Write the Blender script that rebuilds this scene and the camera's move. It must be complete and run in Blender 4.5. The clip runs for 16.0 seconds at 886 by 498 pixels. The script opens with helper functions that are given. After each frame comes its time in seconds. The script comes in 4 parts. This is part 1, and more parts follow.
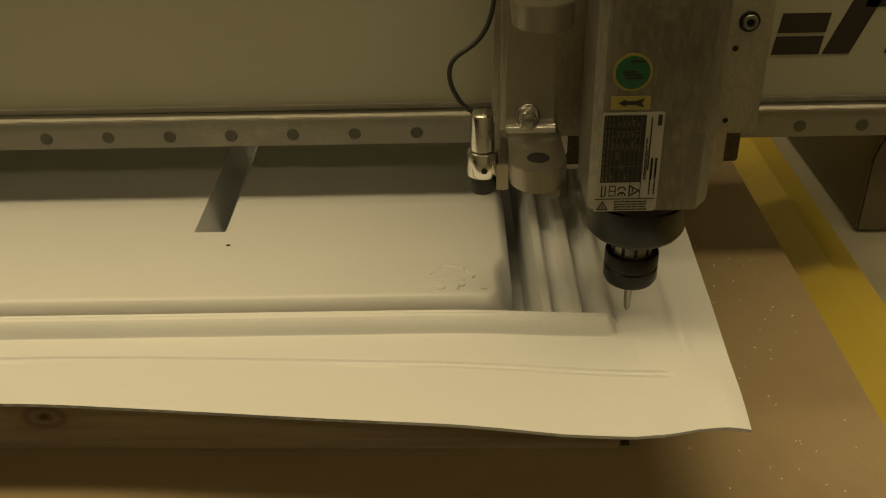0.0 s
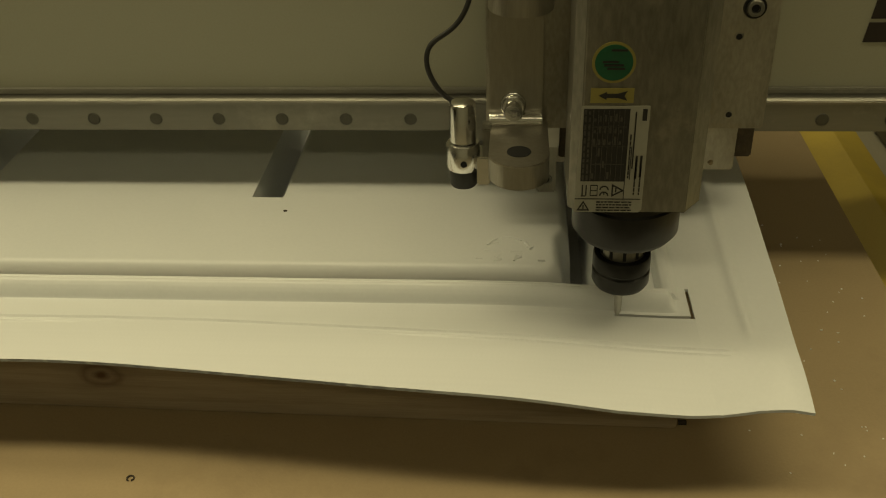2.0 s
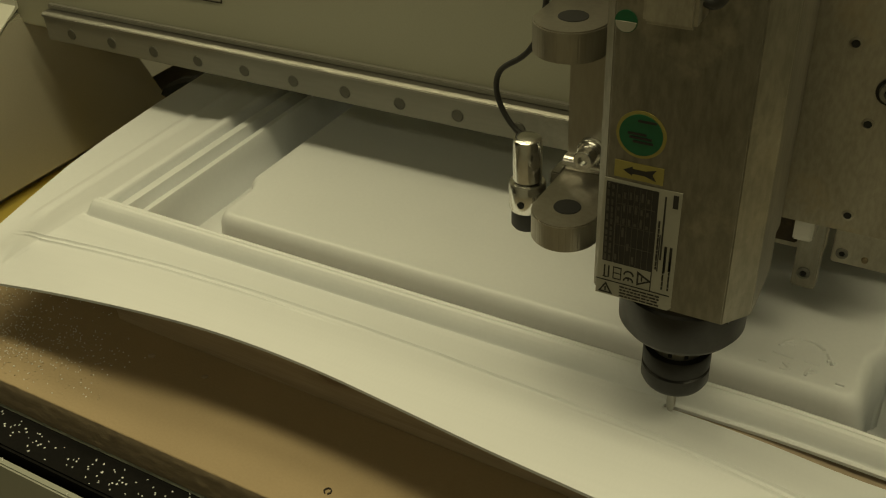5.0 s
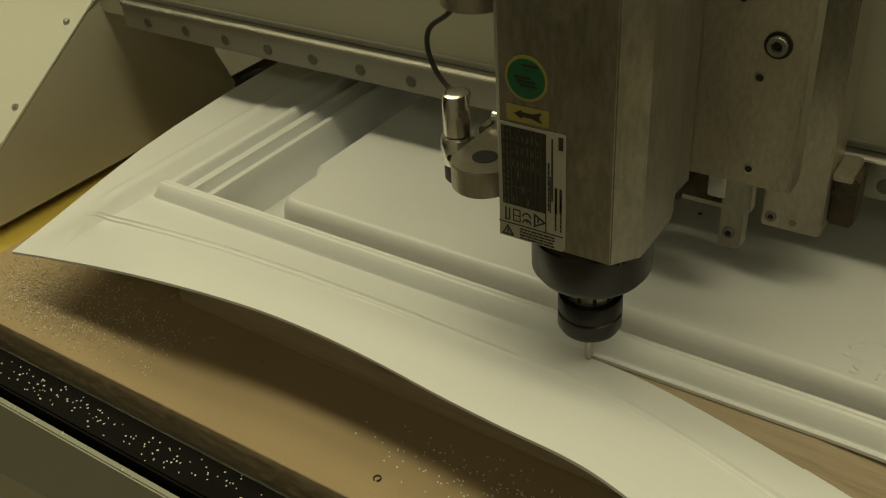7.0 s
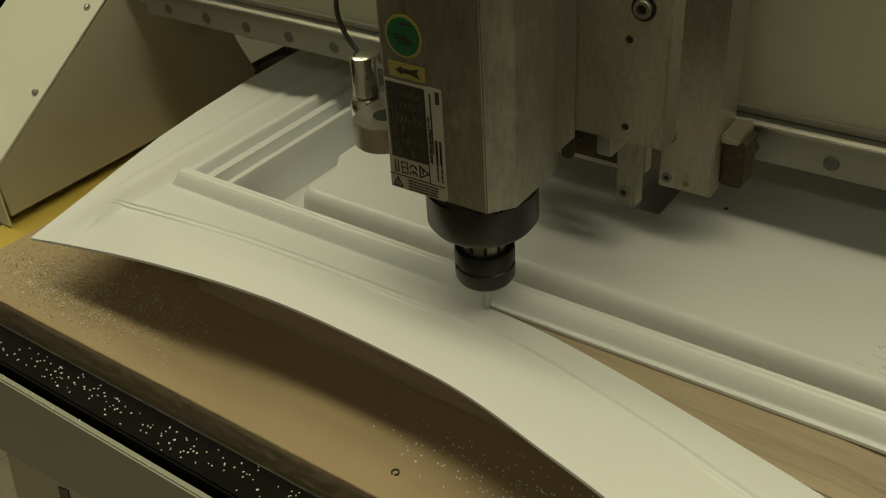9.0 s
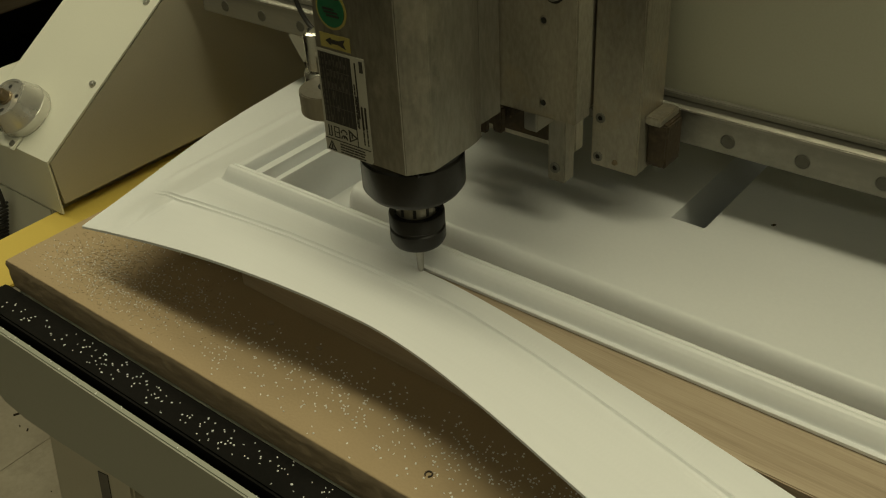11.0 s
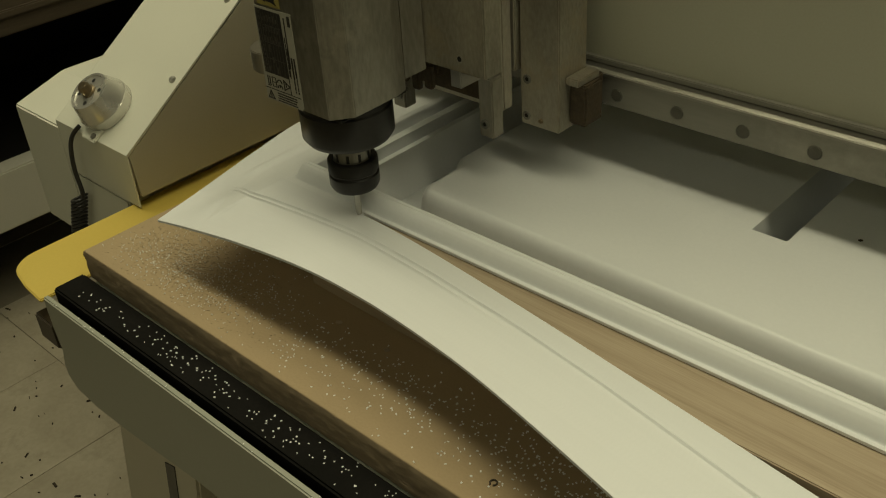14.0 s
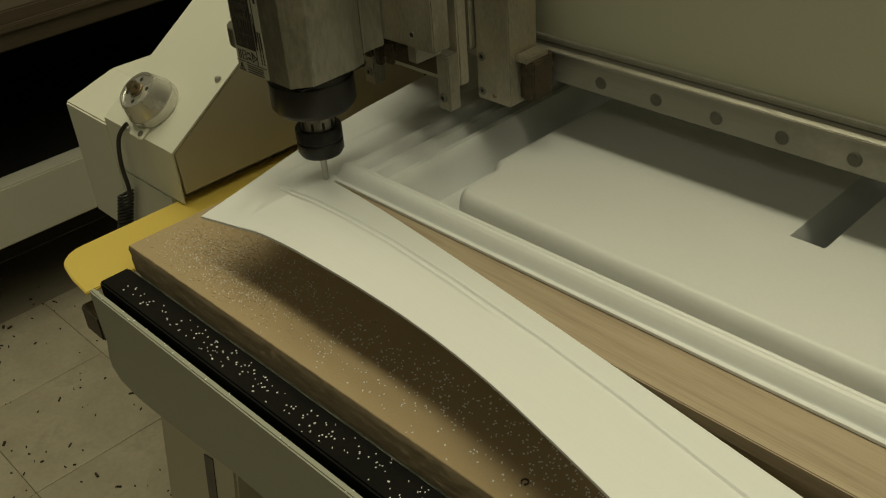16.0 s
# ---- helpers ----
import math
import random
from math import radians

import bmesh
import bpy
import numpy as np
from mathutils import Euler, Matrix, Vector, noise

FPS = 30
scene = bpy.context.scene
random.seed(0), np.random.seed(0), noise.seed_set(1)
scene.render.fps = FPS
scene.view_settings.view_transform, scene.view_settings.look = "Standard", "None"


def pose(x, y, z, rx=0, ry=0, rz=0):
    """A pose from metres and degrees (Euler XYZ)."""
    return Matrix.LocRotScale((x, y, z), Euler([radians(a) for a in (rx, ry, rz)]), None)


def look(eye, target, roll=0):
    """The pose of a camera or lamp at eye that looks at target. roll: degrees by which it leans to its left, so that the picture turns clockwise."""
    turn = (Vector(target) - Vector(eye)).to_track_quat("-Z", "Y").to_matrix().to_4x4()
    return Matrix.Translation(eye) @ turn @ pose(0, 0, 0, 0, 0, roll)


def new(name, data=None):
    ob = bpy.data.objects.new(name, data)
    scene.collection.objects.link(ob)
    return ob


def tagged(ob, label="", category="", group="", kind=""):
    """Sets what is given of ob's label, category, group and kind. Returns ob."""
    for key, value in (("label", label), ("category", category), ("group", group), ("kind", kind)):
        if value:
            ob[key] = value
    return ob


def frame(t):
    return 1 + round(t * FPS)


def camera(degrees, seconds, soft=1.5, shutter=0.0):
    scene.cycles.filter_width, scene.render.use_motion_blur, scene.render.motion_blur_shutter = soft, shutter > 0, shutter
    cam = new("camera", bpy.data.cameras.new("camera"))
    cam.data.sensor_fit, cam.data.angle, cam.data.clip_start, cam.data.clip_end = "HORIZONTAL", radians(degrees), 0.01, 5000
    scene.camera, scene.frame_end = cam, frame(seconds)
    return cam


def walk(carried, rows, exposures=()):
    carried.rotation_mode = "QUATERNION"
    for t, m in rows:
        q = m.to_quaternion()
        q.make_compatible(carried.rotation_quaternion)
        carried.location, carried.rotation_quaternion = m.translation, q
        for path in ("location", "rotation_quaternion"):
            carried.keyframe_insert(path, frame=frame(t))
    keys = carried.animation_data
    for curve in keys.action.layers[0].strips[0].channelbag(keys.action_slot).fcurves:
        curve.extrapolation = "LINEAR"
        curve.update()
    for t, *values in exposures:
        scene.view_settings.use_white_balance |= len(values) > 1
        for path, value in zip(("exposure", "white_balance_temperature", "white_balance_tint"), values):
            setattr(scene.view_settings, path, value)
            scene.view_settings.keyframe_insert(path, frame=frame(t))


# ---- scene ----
cam = camera(49.0, 16.0, 1.1)
PATH = [
    (0, (0.214, -0.593, 0.555), (0.192, 1.119, -0.48), -1.3),
    (0.5, (0.219, -0.593, 0.554), (0.184, 1.11, -0.493), -1.5),
    (1, (0.231, -0.592, 0.552), (0.155, 1.102, -0.508), -2.5),
    (1.5, (0.233, -0.59, 0.549), (0.128, 1.096, -0.521), -2.9),
    (2, (0.216, -0.585, 0.543), (0.071, 1.097, -0.529), -2.0),
    (2.5, (0.198, -0.571, 0.54), (-0.009, 1.095, -0.548), -1.4),
    (3, (0.203, -0.543, 0.539), (-0.088, 1.097, -0.569), -1.5),
    (3.5, (0.217, -0.509, 0.547), (-0.198, 1.096, -0.571), -0.5),
    (4, (0.236, -0.479, 0.556), (-0.343, 1.071, -0.568), -0.4),
    (4.5, (0.253, -0.45, 0.556), (-0.484, 1.02, -0.582), -1.9),
    (7, (0.271, -0.44, 0.535), (-0.71, 0.906, -0.572), -4.2),
    (7.5, (0.266, -0.437, 0.533), (-0.726, 0.897, -0.578), -4.0),
    (8, (0.265, -0.436, 0.533), (-0.726, 0.895, -0.584), -3.6),
    (8.5, (0.264, -0.436, 0.532), (-0.724, 0.896, -0.587), -3.6),
    (9, (0.262, -0.435, 0.531), (-0.74, 0.883, -0.591), -4.1),
    (9.5, (0.266, -0.437, 0.533), (-0.753, 0.868, -0.588), -3.7),
    (12, (0.259, -0.433, 0.53), (-0.853, 0.809, -0.575), -3.6),
    (12.5, (0.256, -0.431, 0.529), (-0.868, 0.795, -0.582), -3.5),
    (13, (0.255, -0.431, 0.528), (-0.877, 0.786, -0.585), -3.4),
    (13.5, (0.254, -0.43, 0.528), (-0.905, 0.768, -0.577), -3.7),
    (14, (0.255, -0.431, 0.528), (-0.928, 0.749, -0.571), -4.2),
    (14.5, (0.258, -0.432, 0.529), (-0.944, 0.73, -0.569), -4.1),
    (15, (0.258, -0.432, 0.529), (-0.965, 0.707, -0.569), -4.2),
    (15.5, (0.259, -0.433, 0.53), (-0.973, 0.696, -0.569), -4.1),
    (16, (0.263, -0.435, 0.532), (-0.981, 0.69, -0.559), -4.7),
]
EXPOSURES = [(0.0, -0.64, 8700, 14), (0.3, -0.71, 8000, 8), (0.6, -0.73, 7750, 5), (1.0, -0.68, 7700, 6), (1.8, -0.51, 7500, 4), (4.5, -0.52, 7150, 2), (7.0, -0.50, 6850, 3), (9.0, -0.49, 6450, 4), (16.0, -0.46, 6350, 5)]
walk(cam, [(t, look(eye, target, roll)) for t, eye, target, roll in PATH], EXPOSURES)

# ---- light ----
FLOOR_Z = -0.85
world = bpy.data.worlds.new("room_air")
scene.world = world
world.use_nodes = True
world.node_tree.nodes["Background"].inputs["Color"].default_value = (0.9, 0.85, 0.6, 1)
world.node_tree.nodes["Background"].inputs["Strength"].default_value = 0.02


def overhead_light(x, y, energy, sx, sy, colour):
    data = bpy.data.lights.new("overhead_light", "AREA")
    data.shape, data.size, data.size_y = "RECTANGLE", sx, sy
    data.energy, data.color = energy, colour
    ob = new("overhead_light", data)
    ob.matrix_world = pose(x, y, 1.86)
    return ob


WARM, COOL = (1.0, 0.90, 0.60), (1.0, 0.92, 0.64)
overhead_light(-0.15, -0.12, 35, 3.9, 0.26, WARM)
overhead_light(-0.15, 0.44, 20, 3.9, 0.45, WARM)
# two unseen lights added as fill from the front and the rear
overhead_light(0.5, -1.9, 11, 3.0, 0.30, COOL)
overhead_light(0.0, 2.2, 4.5, 2.4, 0.30, COOL)


# ---- materials ----
def ramp(nt, fac, stops):
    node = nt.nodes.new("ShaderNodeValToRGB")
    el = node.color_ramp.elements
    while len(el) < len(stops):
        el.new(0.5)
    for e, (p, c) in zip(el, stops):
        e.position, e.color = p, (*c, 1)
    nt.links.new(fac, node.inputs["Fac"])
    return node.outputs["Color"]


def noise_node(nt, vec, scale, detail=4, rough=0.55):
    n = nt.nodes.new("ShaderNodeTexNoise")
    n.inputs["Scale"].default_value, n.inputs["Detail"].default_value = scale, detail
    n.inputs["Roughness"].default_value = rough
    if vec is not None:
        nt.links.new(vec, n.inputs["Vector"])
    return n.outputs["Fac"]


def mapped(nt, scale=(1, 1, 1), space="Object"):
    tc = nt.nodes.new("ShaderNodeTexCoord")
    mp = nt.nodes.new("ShaderNodeMapping")
    mp.inputs["Scale"].default_value = scale
    nt.links.new(tc.outputs[space], mp.inputs["Vector"])
    return mp.outputs["Vector"]


def mix(nt, fac, a, b, mode="MIX"):
    m = nt.nodes.new("ShaderNodeMix")
    m.data_type, m.blend_type = "RGBA", mode
    for sock, v in ((m.inputs["Factor"], fac), (m.inputs["A"], a), (m.inputs["B"], b)):
        if isinstance(v, (int, float)):
            sock.default_value = v
        elif isinstance(v, tuple):
            sock.default_value = (*v, 1)
        else:
            nt.links.new(v, sock)
    return m.outputs["Result"]


def bump(nt, height, strength, dist=0.001):
    b = nt.nodes.new("ShaderNodeBump")
    b.inputs["Strength"].default_value, b.inputs["Distance"].default_value = strength, dist
    nt.links.new(height, b.inputs["Height"])
    return b.outputs["Normal"]


def material(name, lo, hi, rough=(0.5, 0.6), metal=0.0, scale=8.0, fine=120.0, relief=0.15, stretch=(1, 1, 1), stain=None, stain_scale=3.0):
    m = bpy.data.materials.new(name)
    m.use_nodes = True
    nt = m.node_tree
    p = nt.nodes["Principled BSDF"]
    v = mapped(nt, stretch)
    big, small = noise_node(nt, v, scale), noise_node(nt, v, fine, 3)
    col = ramp(nt, big, [(0.3, lo), (0.7, hi)])
    col = mix(nt, 0.25, col, ramp(nt, small, [(0.35, lo), (0.65, hi)]))
    if stain:
        s = noise_node(nt, mapped(nt), stain_scale, 6, 0.7)
        col = mix(nt, ramp(nt, s, [(0.55, (0, 0, 0)), (0.72, (0.7, 0.7, 0.7))]), col, stain)
    nt.links.new(col, p.inputs["Base Color"])
    r = ramp(nt, big, [(0.3, (rough[0],) * 3), (0.7, (rough[1],) * 3)])
    nt.links.new(r, p.inputs["Roughness"])
    p.inputs["Metallic"].default_value = metal
    if relief:
        nt.links.new(bump(nt, small, relief), p.inputs["Normal"])
    return m


PLASTIC = material("white_plastic", (0.710, 0.73, 0.742), (0.770, 0.785, 0.795), (0.33, 0.36), 0, 5, 260, 0.03)
MDF = material("fibreboard", (0.335, 0.252, 0.147), (0.408, 0.309, 0.183), (0.75, 0.9), 0, 6, 420, 0.25, stain=(0.26, 0.19, 0.115))
MDF_EDGE = material("fibreboard_edge", (0.23, 0.178, 0.118), (0.36, 0.28, 0.18), (0.85, 0.95), 0, 45, 420, 0.9, (0.35, 1, 3), (0.14, 0.105, 0.068), 18)
ALU = material("brushed_aluminium", (0.13, 0.122, 0.098), (0.36, 0.342, 0.290), (0.30, 0.48), 0.72, 9, 300, 0.06, (1, 1, 0.3), (0.44, 0.40, 0.32), 9)
ALU_PLATE = material("machined_aluminium", (0.24, 0.222, 0.178), (0.50, 0.47, 0.39), (0.30, 0.48), 0.62, 12, 400, 0.05, (1, 1, 0.4), (0.40, 0.33, 0.22), 14)
LUG = material("machined_lug", (0.30, 0.28, 0.235), (0.44, 0.415, 0.355), (0.3, 0.42), 0.9, 12, 300, 0.06, (1, 1, 0.2), (0.36, 0.33, 0.27), 20)
CHROME = material("polished_steel", (0.72, 0.71, 0.68), (0.8, 0.79, 0.76), (0.12, 0.22), 1.0, 30, 300, 0.03)
STEEL = material("ground_steel", (0.42, 0.41, 0.38), (0.52, 0.51, 0.47), (0.28, 0.4), 0.9, 12, 300, 0.08, (0.15, 1, 1))
SATIN = material("satin_steel", (0.60, 0.59, 0.55), (0.72, 0.71, 0.66), (0.20, 0.30), 0.7, 20, 300, 0.04)
LIP = material("worn_rail_edge", (0.20, 0.192, 0.165), (0.36, 0.35, 0.31), (0.26, 0.42), 0.9, 20, 300, 0.05, (0.1, 1, 1))
RAIL = material("rail_steel", (0.21, 0.205, 0.18), (0.28, 0.27, 0.235), (0.42, 0.55), 0.6, 7, 300, 0.06, (0.1, 1, 1), (0.40, 0.38, 0.32), 10)
BLACK_STEEL = material("black_oxide_steel", (0.010, 0.0095, 0.009), (0.022, 0.021, 0.019), (0.3, 0.45), 0.5, 14, 240, 0.08)
RUBBER = material("black_rubber", (0.015, 0.015, 0.014), (0.028, 0.027, 0.025), (0.45, 0.6), 0, 30, 300, 0.1)
BOLT = material("grey_bolt", (0.16, 0.16, 0.14), (0.24, 0.23, 0.2), (0.4, 0.5), 0.6, 60, 400, 0.1)
BEAM = material("cream_paint", (0.33, 0.325, 0.25), (0.375, 0.37, 0.288), (0.42, 0.52), 0, 2.5, 500, 0.04)
COVER = material("cream_powder_coat", (0.60, 0.60, 0.52), (0.66, 0.66, 0.57), (0.4, 0.52), 0, 3, 700, 0.1)
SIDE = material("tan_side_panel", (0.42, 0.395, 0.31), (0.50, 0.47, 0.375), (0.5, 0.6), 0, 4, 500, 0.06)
SHADED_SIDE = material("shaded_side_panel", (0.13, 0.112, 0.075), (0.17, 0.148, 0.10), (0.5, 0.6), 0, 4, 500, 0.06)
GREY_PAINT = material("grey_green_paint", (0.29, 0.297, 0.242), (0.335, 0.343, 0.285), (0.4, 0.5), 0, 3, 500, 0.05)
YELLOW = material("yellow_paint", (0.56, 0.42, 0.08), (0.63, 0.48, 0.10), (0.4, 0.52), 0, 5, 300, 0.06, stain=(0.46, 0.34, 0.08))
BLACK_BAR = material("black_painted_bar", (0.008, 0.008, 0.007), (0.016, 0.015, 0.014), (0.75, 0.9), 0, 9, 300, 0.15)
TILE = material("vinyl_tile", (0.34, 0.30, 0.225), (0.47, 0.425, 0.33), (0.4, 0.55), 0, 9, 90, 0.05, stain=(0.25, 0.215, 0.155), stain_scale=7)
GROUT = material("dark_joint", (0.20, 0.176, 0.13), (0.25, 0.22, 0.165), (0.8, 0.9), 0, 20, 200, 0.1)
WALL = material("wall_paint", (0.45, 0.45, 0.40), (0.51, 0.51, 0.45), (0.7, 0.8), 0, 1.5, 80, 0.1)
CEIL = material("ceiling_paint", (0.6, 0.6, 0.55), (0.66, 0.65, 0.6), (0.8, 0.9), 0, 2, 80, 0.1)
BENCH = material("brown_bench_edge", (0.03, 0.022, 0.014), (0.085, 0.066, 0.045), (0.4, 0.55), 0, 5, 200, 0.1, (1, 0.1, 1))
BENCH_SHADE = material("bench_shade_black", (0.012, 0.011, 0.01), (0.02, 0.018, 0.016), (0.8, 0.9), 0, 3, 60, 0.05)
WHITE_PAINT = material("white_painted_bar", (0.44, 0.43, 0.37), (0.50, 0.49, 0.42), (0.45, 0.55), 0, 4, 300, 0.04)
FLECK = material("white_fleck", (0.75, 0.76, 0.74), (0.82, 0.82, 0.8), (0.4, 0.5), 0, 20, 200, 0.0)
PAPER = material("printed_label", (0.34, 0.33, 0.28), (0.40, 0.39, 0.33), (0.35, 0.45), 0, 20, 300, 0.02)
INK = material("black_ink", (0.012, 0.011, 0.01), (0.022, 0.02, 0.018), (0.35, 0.45), 0, 30, 300, 0.02)
INK_GREY = material("grey_ink", (0.05, 0.046, 0.038), (0.085, 0.078, 0.064), (0.4, 0.5), 0, 30, 300, 0.02)
GREEN = material("green_label", (0.004, 0.085, 0.033), (0.006, 0.115, 0.048), (0.35, 0.45), 0, 20, 300, 0.02)
LABEL_YELLOW = material("yellow_label", (0.27, 0.23, 0.06), (0.34, 0.29, 0.085), (0.35, 0.45), 0, 20, 300, 0.02)
BROWN_INK = material("brown_print", (0.014, 0.009, 0.007), (0.022, 0.015, 0.011), (0.6, 0.7), 0, 10, 300, 0.02)
BRASS = material("dull_brass", (0.20, 0.16, 0.10), (0.28, 0.22, 0.14), (0.3, 0.4), 0.8, 40, 300, 0.06)
RUST = material("grimy_brown_steel", (0.035, 0.026, 0.016), (0.085, 0.064, 0.04), (0.6, 0.85), 0.3, 70, 320, 0.6, stain=(0.14, 0.10, 0.055), stain_scale=40)
DUST = material("board_dust", (0.34, 0.265, 0.165), (0.46, 0.37, 0.245), (0.85, 0.95), 0, 60, 400, 0.1)
PLUG = material("dull_plug", (0.075, 0.072, 0.058), (0.11, 0.106, 0.086), (0.5, 0.6), 0.3, 60, 400, 0.1)
# flat black for discs and bars that paint the shade inside holes
HOLE_SHADE = material("bore_shade_black", (0.006, 0.006, 0.005), (0.01, 0.01, 0.009), (0.7, 0.8), 0, 30, 300, 0.0)
DEBRIS = material("dark_debris", (0.03, 0.022, 0.014), (0.06, 0.045, 0.03), (0.8, 0.9), 0, 60, 300, 0.1)

BLACK_BAR.node_tree.nodes["Principled BSDF"].inputs["Specular IOR Level"].default_value = 0.03


def wood_material():
    m = bpy.data.materials.new("pine_wood")
    m.use_nodes = True
    nt = m.node_tree
    p = nt.nodes["Principled BSDF"]
    v = mapped(nt, (1.2, 22, 22))
    g = noise_node(nt, v, 5, 6, 0.62)
    g2 = noise_node(nt, mapped(nt, (6, 260, 260)), 3, 3)
    col = ramp(nt, g, [(0.3, (0.25, 0.195, 0.135)), (0.5, (0.37, 0.30, 0.215)), (0.72, (0.43, 0.355, 0.258))])
    col = mix(nt, 0.3, col, ramp(nt, g2, [(0.35, (0.30, 0.225, 0.145)), (0.65, (0.46, 0.37, 0.25))]))
    # one knot in the front face
    tc = nt.nodes.new("ShaderNodeTexCoord")
    mp = nt.nodes.new("ShaderNodeMapping")
    mp.inputs["Location"].default_value = (0.121, 0, -0.036)
    nt.links.new(tc.outputs["Object"], mp.inputs["Vector"])
    mp2 = nt.nodes.new("ShaderNodeMapping")
    mp2.inputs["Scale"].default_value = (0.62, 0.3, 1.0)
    nt.links.new(mp.outputs["Vector"], mp2.inputs["Vector"])
    ln = nt.nodes.new("ShaderNodeVectorMath")
    ln.operation = "LENGTH"
    nt.links.new(mp2.outputs["Vector"], ln.inputs[0])
    wob = noise_node(nt, tc.outputs["Object"], 90, 2)
    ad = nt.nodes.new("ShaderNodeMath")
    ad.operation = "MULTIPLY_ADD"
    nt.links.new(wob, ad.inputs[0])
    ad.inputs[1].default_value = 0.004
    nt.links.new(ln.outputs["Value"], ad.inputs[2])
    k = ramp(nt, ad.outputs["Value"], [(0.0, (1, 1, 1)), (0.0062, (0.95, 0.95, 0.95)), (0.0078, (0.3, 0.3, 0.3)), (0.0100, (0.25, 0.25, 0.25)), (0.0118, (0.65, 0.65, 0.65)), (0.0140, (0.2, 0.2, 0.2)), (0.032, (0, 0, 0))])
    col = mix(nt, k, col, (0.10, 0.048, 0.022))
    nt.links.new(col, p.inputs["Base Color"])
    p.inputs["Roughness"].default_value = 0.68
    nt.links.new(bump(nt, g2, 0.25), p.inputs["Normal"])
    return m


WOOD = wood_material()


# ---- building helpers ----
def finish(name, bm, mat, parent=None, label="", smooth=False):
    me = bpy.data.meshes.new(name)
    bm.normal_update()
    bm.to_mesh(me)
    bm.free()
    me.materials.append(mat)
    if smooth:
        for p in me.polygons:
            p.use_smooth = True
        me.set_sharp_from_angle(angle=radians(35))
    ob = new(name, me)
    if parent is not None:
        ob.parent = parent
    return tagged(ob, label) if label else ob


def part(name, bm, mat, parent, label="", smooth=False):
    return finish(name, bm, mat, parent, label, smooth)


def thing(name, label, category, m=None, group="", kind=""):
    ob = new(name)
    if m is not None:
        ob.matrix_basis = m
    return tagged(ob, label, category, group, kind)


def box(x0, x1, y0, y1, z0, z1, bev=0.0, bm=None, segs=2):
    own = bmesh.new()
    bmesh.ops.create_cube(own, size=1, matrix=Matrix.Translation(((x0 + x1) / 2, (y0 + y1) / 2, (z0 + z1) / 2)) @ Matrix.Diagonal((x1 - x0, y1 - y0, z1 - z0, 1)))
    if bev:
        bmesh.ops.bevel(own, geom=own.edges[:], offset=bev, segments=segs, affect="EDGES", clamp_overlap=True)
    return join(bm, own)


def join(bm, own):
    if bm is None:
        return own
    me = bpy.data.meshes.new("tmp")
    own.to_mesh(me)
    own.free()
    bm.from_mesh(me)
    bpy.data.meshes.remove(me)
    return bm


def lathe(profile, segs=40, m=None, bm=None):
    """Turns (radius, z) rows round z; closed at radius 0."""
    own = bmesh.new()
    rings = []
    for r, z in profile:
        if r < 1e-6:
            rings.append([own.verts.new((0, 0, z))])
        else:
            rings.append([own.verts.new((r * math.cos(2 * math.pi * i / segs), r * math.sin(2 * math.pi * i / segs), z)) for i in range(segs)])
    for a, b in zip(rings, rings[1:]):
        for i in range(segs):
            j = (i + 1) % segs
            f = [a[i % len(a)], a[j % len(a)], b[j % len(b)], b[i % len(b)]]
            f = list(dict.fromkeys(f))
            if len(f) > 2:
                own.faces.new(f)
    bmesh.ops.recalc_face_normals(own, faces=own.faces[:])
    if m is not None:
        bmesh.ops.transform(own, matrix=m, verts=own.verts[:])
    return join(bm, own)


def prism(points, axis, a, b, bev=0.0, bm=None):
    """Extrudes a polygon from a to b along axis; the polygon lies in the other two axes."""
    own = bmesh.new()
    put = {"x": lambda p, q, s: (s, p, q), "y": lambda p, q, s: (p, s, q), "z": lambda p, q, s: (p, q, s)}[axis]
    lo = [own.verts.new(put(p, q, a)) for p, q in points]
    hi = [own.verts.new(put(p, q, b)) for p, q in points]
    n = len(points)
    own.faces.new(lo)
    own.faces.new(hi[::-1])
    for i in range(n):
        own.faces.new((lo[i], lo[(i + 1) % n], hi[(i + 1) % n], hi[i]))
    bmesh.ops.recalc_face_normals(own, faces=own.faces[:])
    if bev:
        bmesh.ops.bevel(own, geom=own.edges[:], offset=bev, segments=2, affect="EDGES", clamp_overlap=True)
    return join(bm, own)


def tube(name, points, radius, mat, parent=None, label="", cyclic=False, res=6):
    cu = bpy.data.curves.new(name, "CURVE")
    cu.dimensions, cu.bevel_depth, cu.bevel_resolution, cu.resolution_u, cu.use_fill_caps = "3D", radius, 3, res, True
    sp = cu.splines.new("NURBS")
    sp.points.add(len(points) - 1)
    for q, p in zip(sp.points, points):
        q.co = (*p, 1)
    sp.use_endpoint_u, sp.order_u = True, 4
    tmp = bpy.data.objects.new("tmp", cu)
    scene.collection.objects.link(tmp)
    me = bpy.data.meshes.new_from_object(tmp.evaluated_get(bpy.context.evaluated_depsgraph_get()))
    bpy.data.objects.remove(tmp)
    me.name = name
    me.materials.clear()
    me.materials.append(mat)
    for p in me.polygons:
        p.use_smooth = True
    ob = new(name, me)
    if parent is not None:
        ob.parent = parent
    return tagged(ob, label) if label else ob


def flat(points, bm=None):
    """A thin raised print: polygon points (x, z) laid on a face that looks to -y, at y = 0."""
    return prism(points, "y", -0.00035, 0.0, 0, bm)


def rect(x0, x1, z0, z1, bm=None):
    return flat([(x0, z0), (x1, z0), (x1, z1), (x0, z1)], bm)


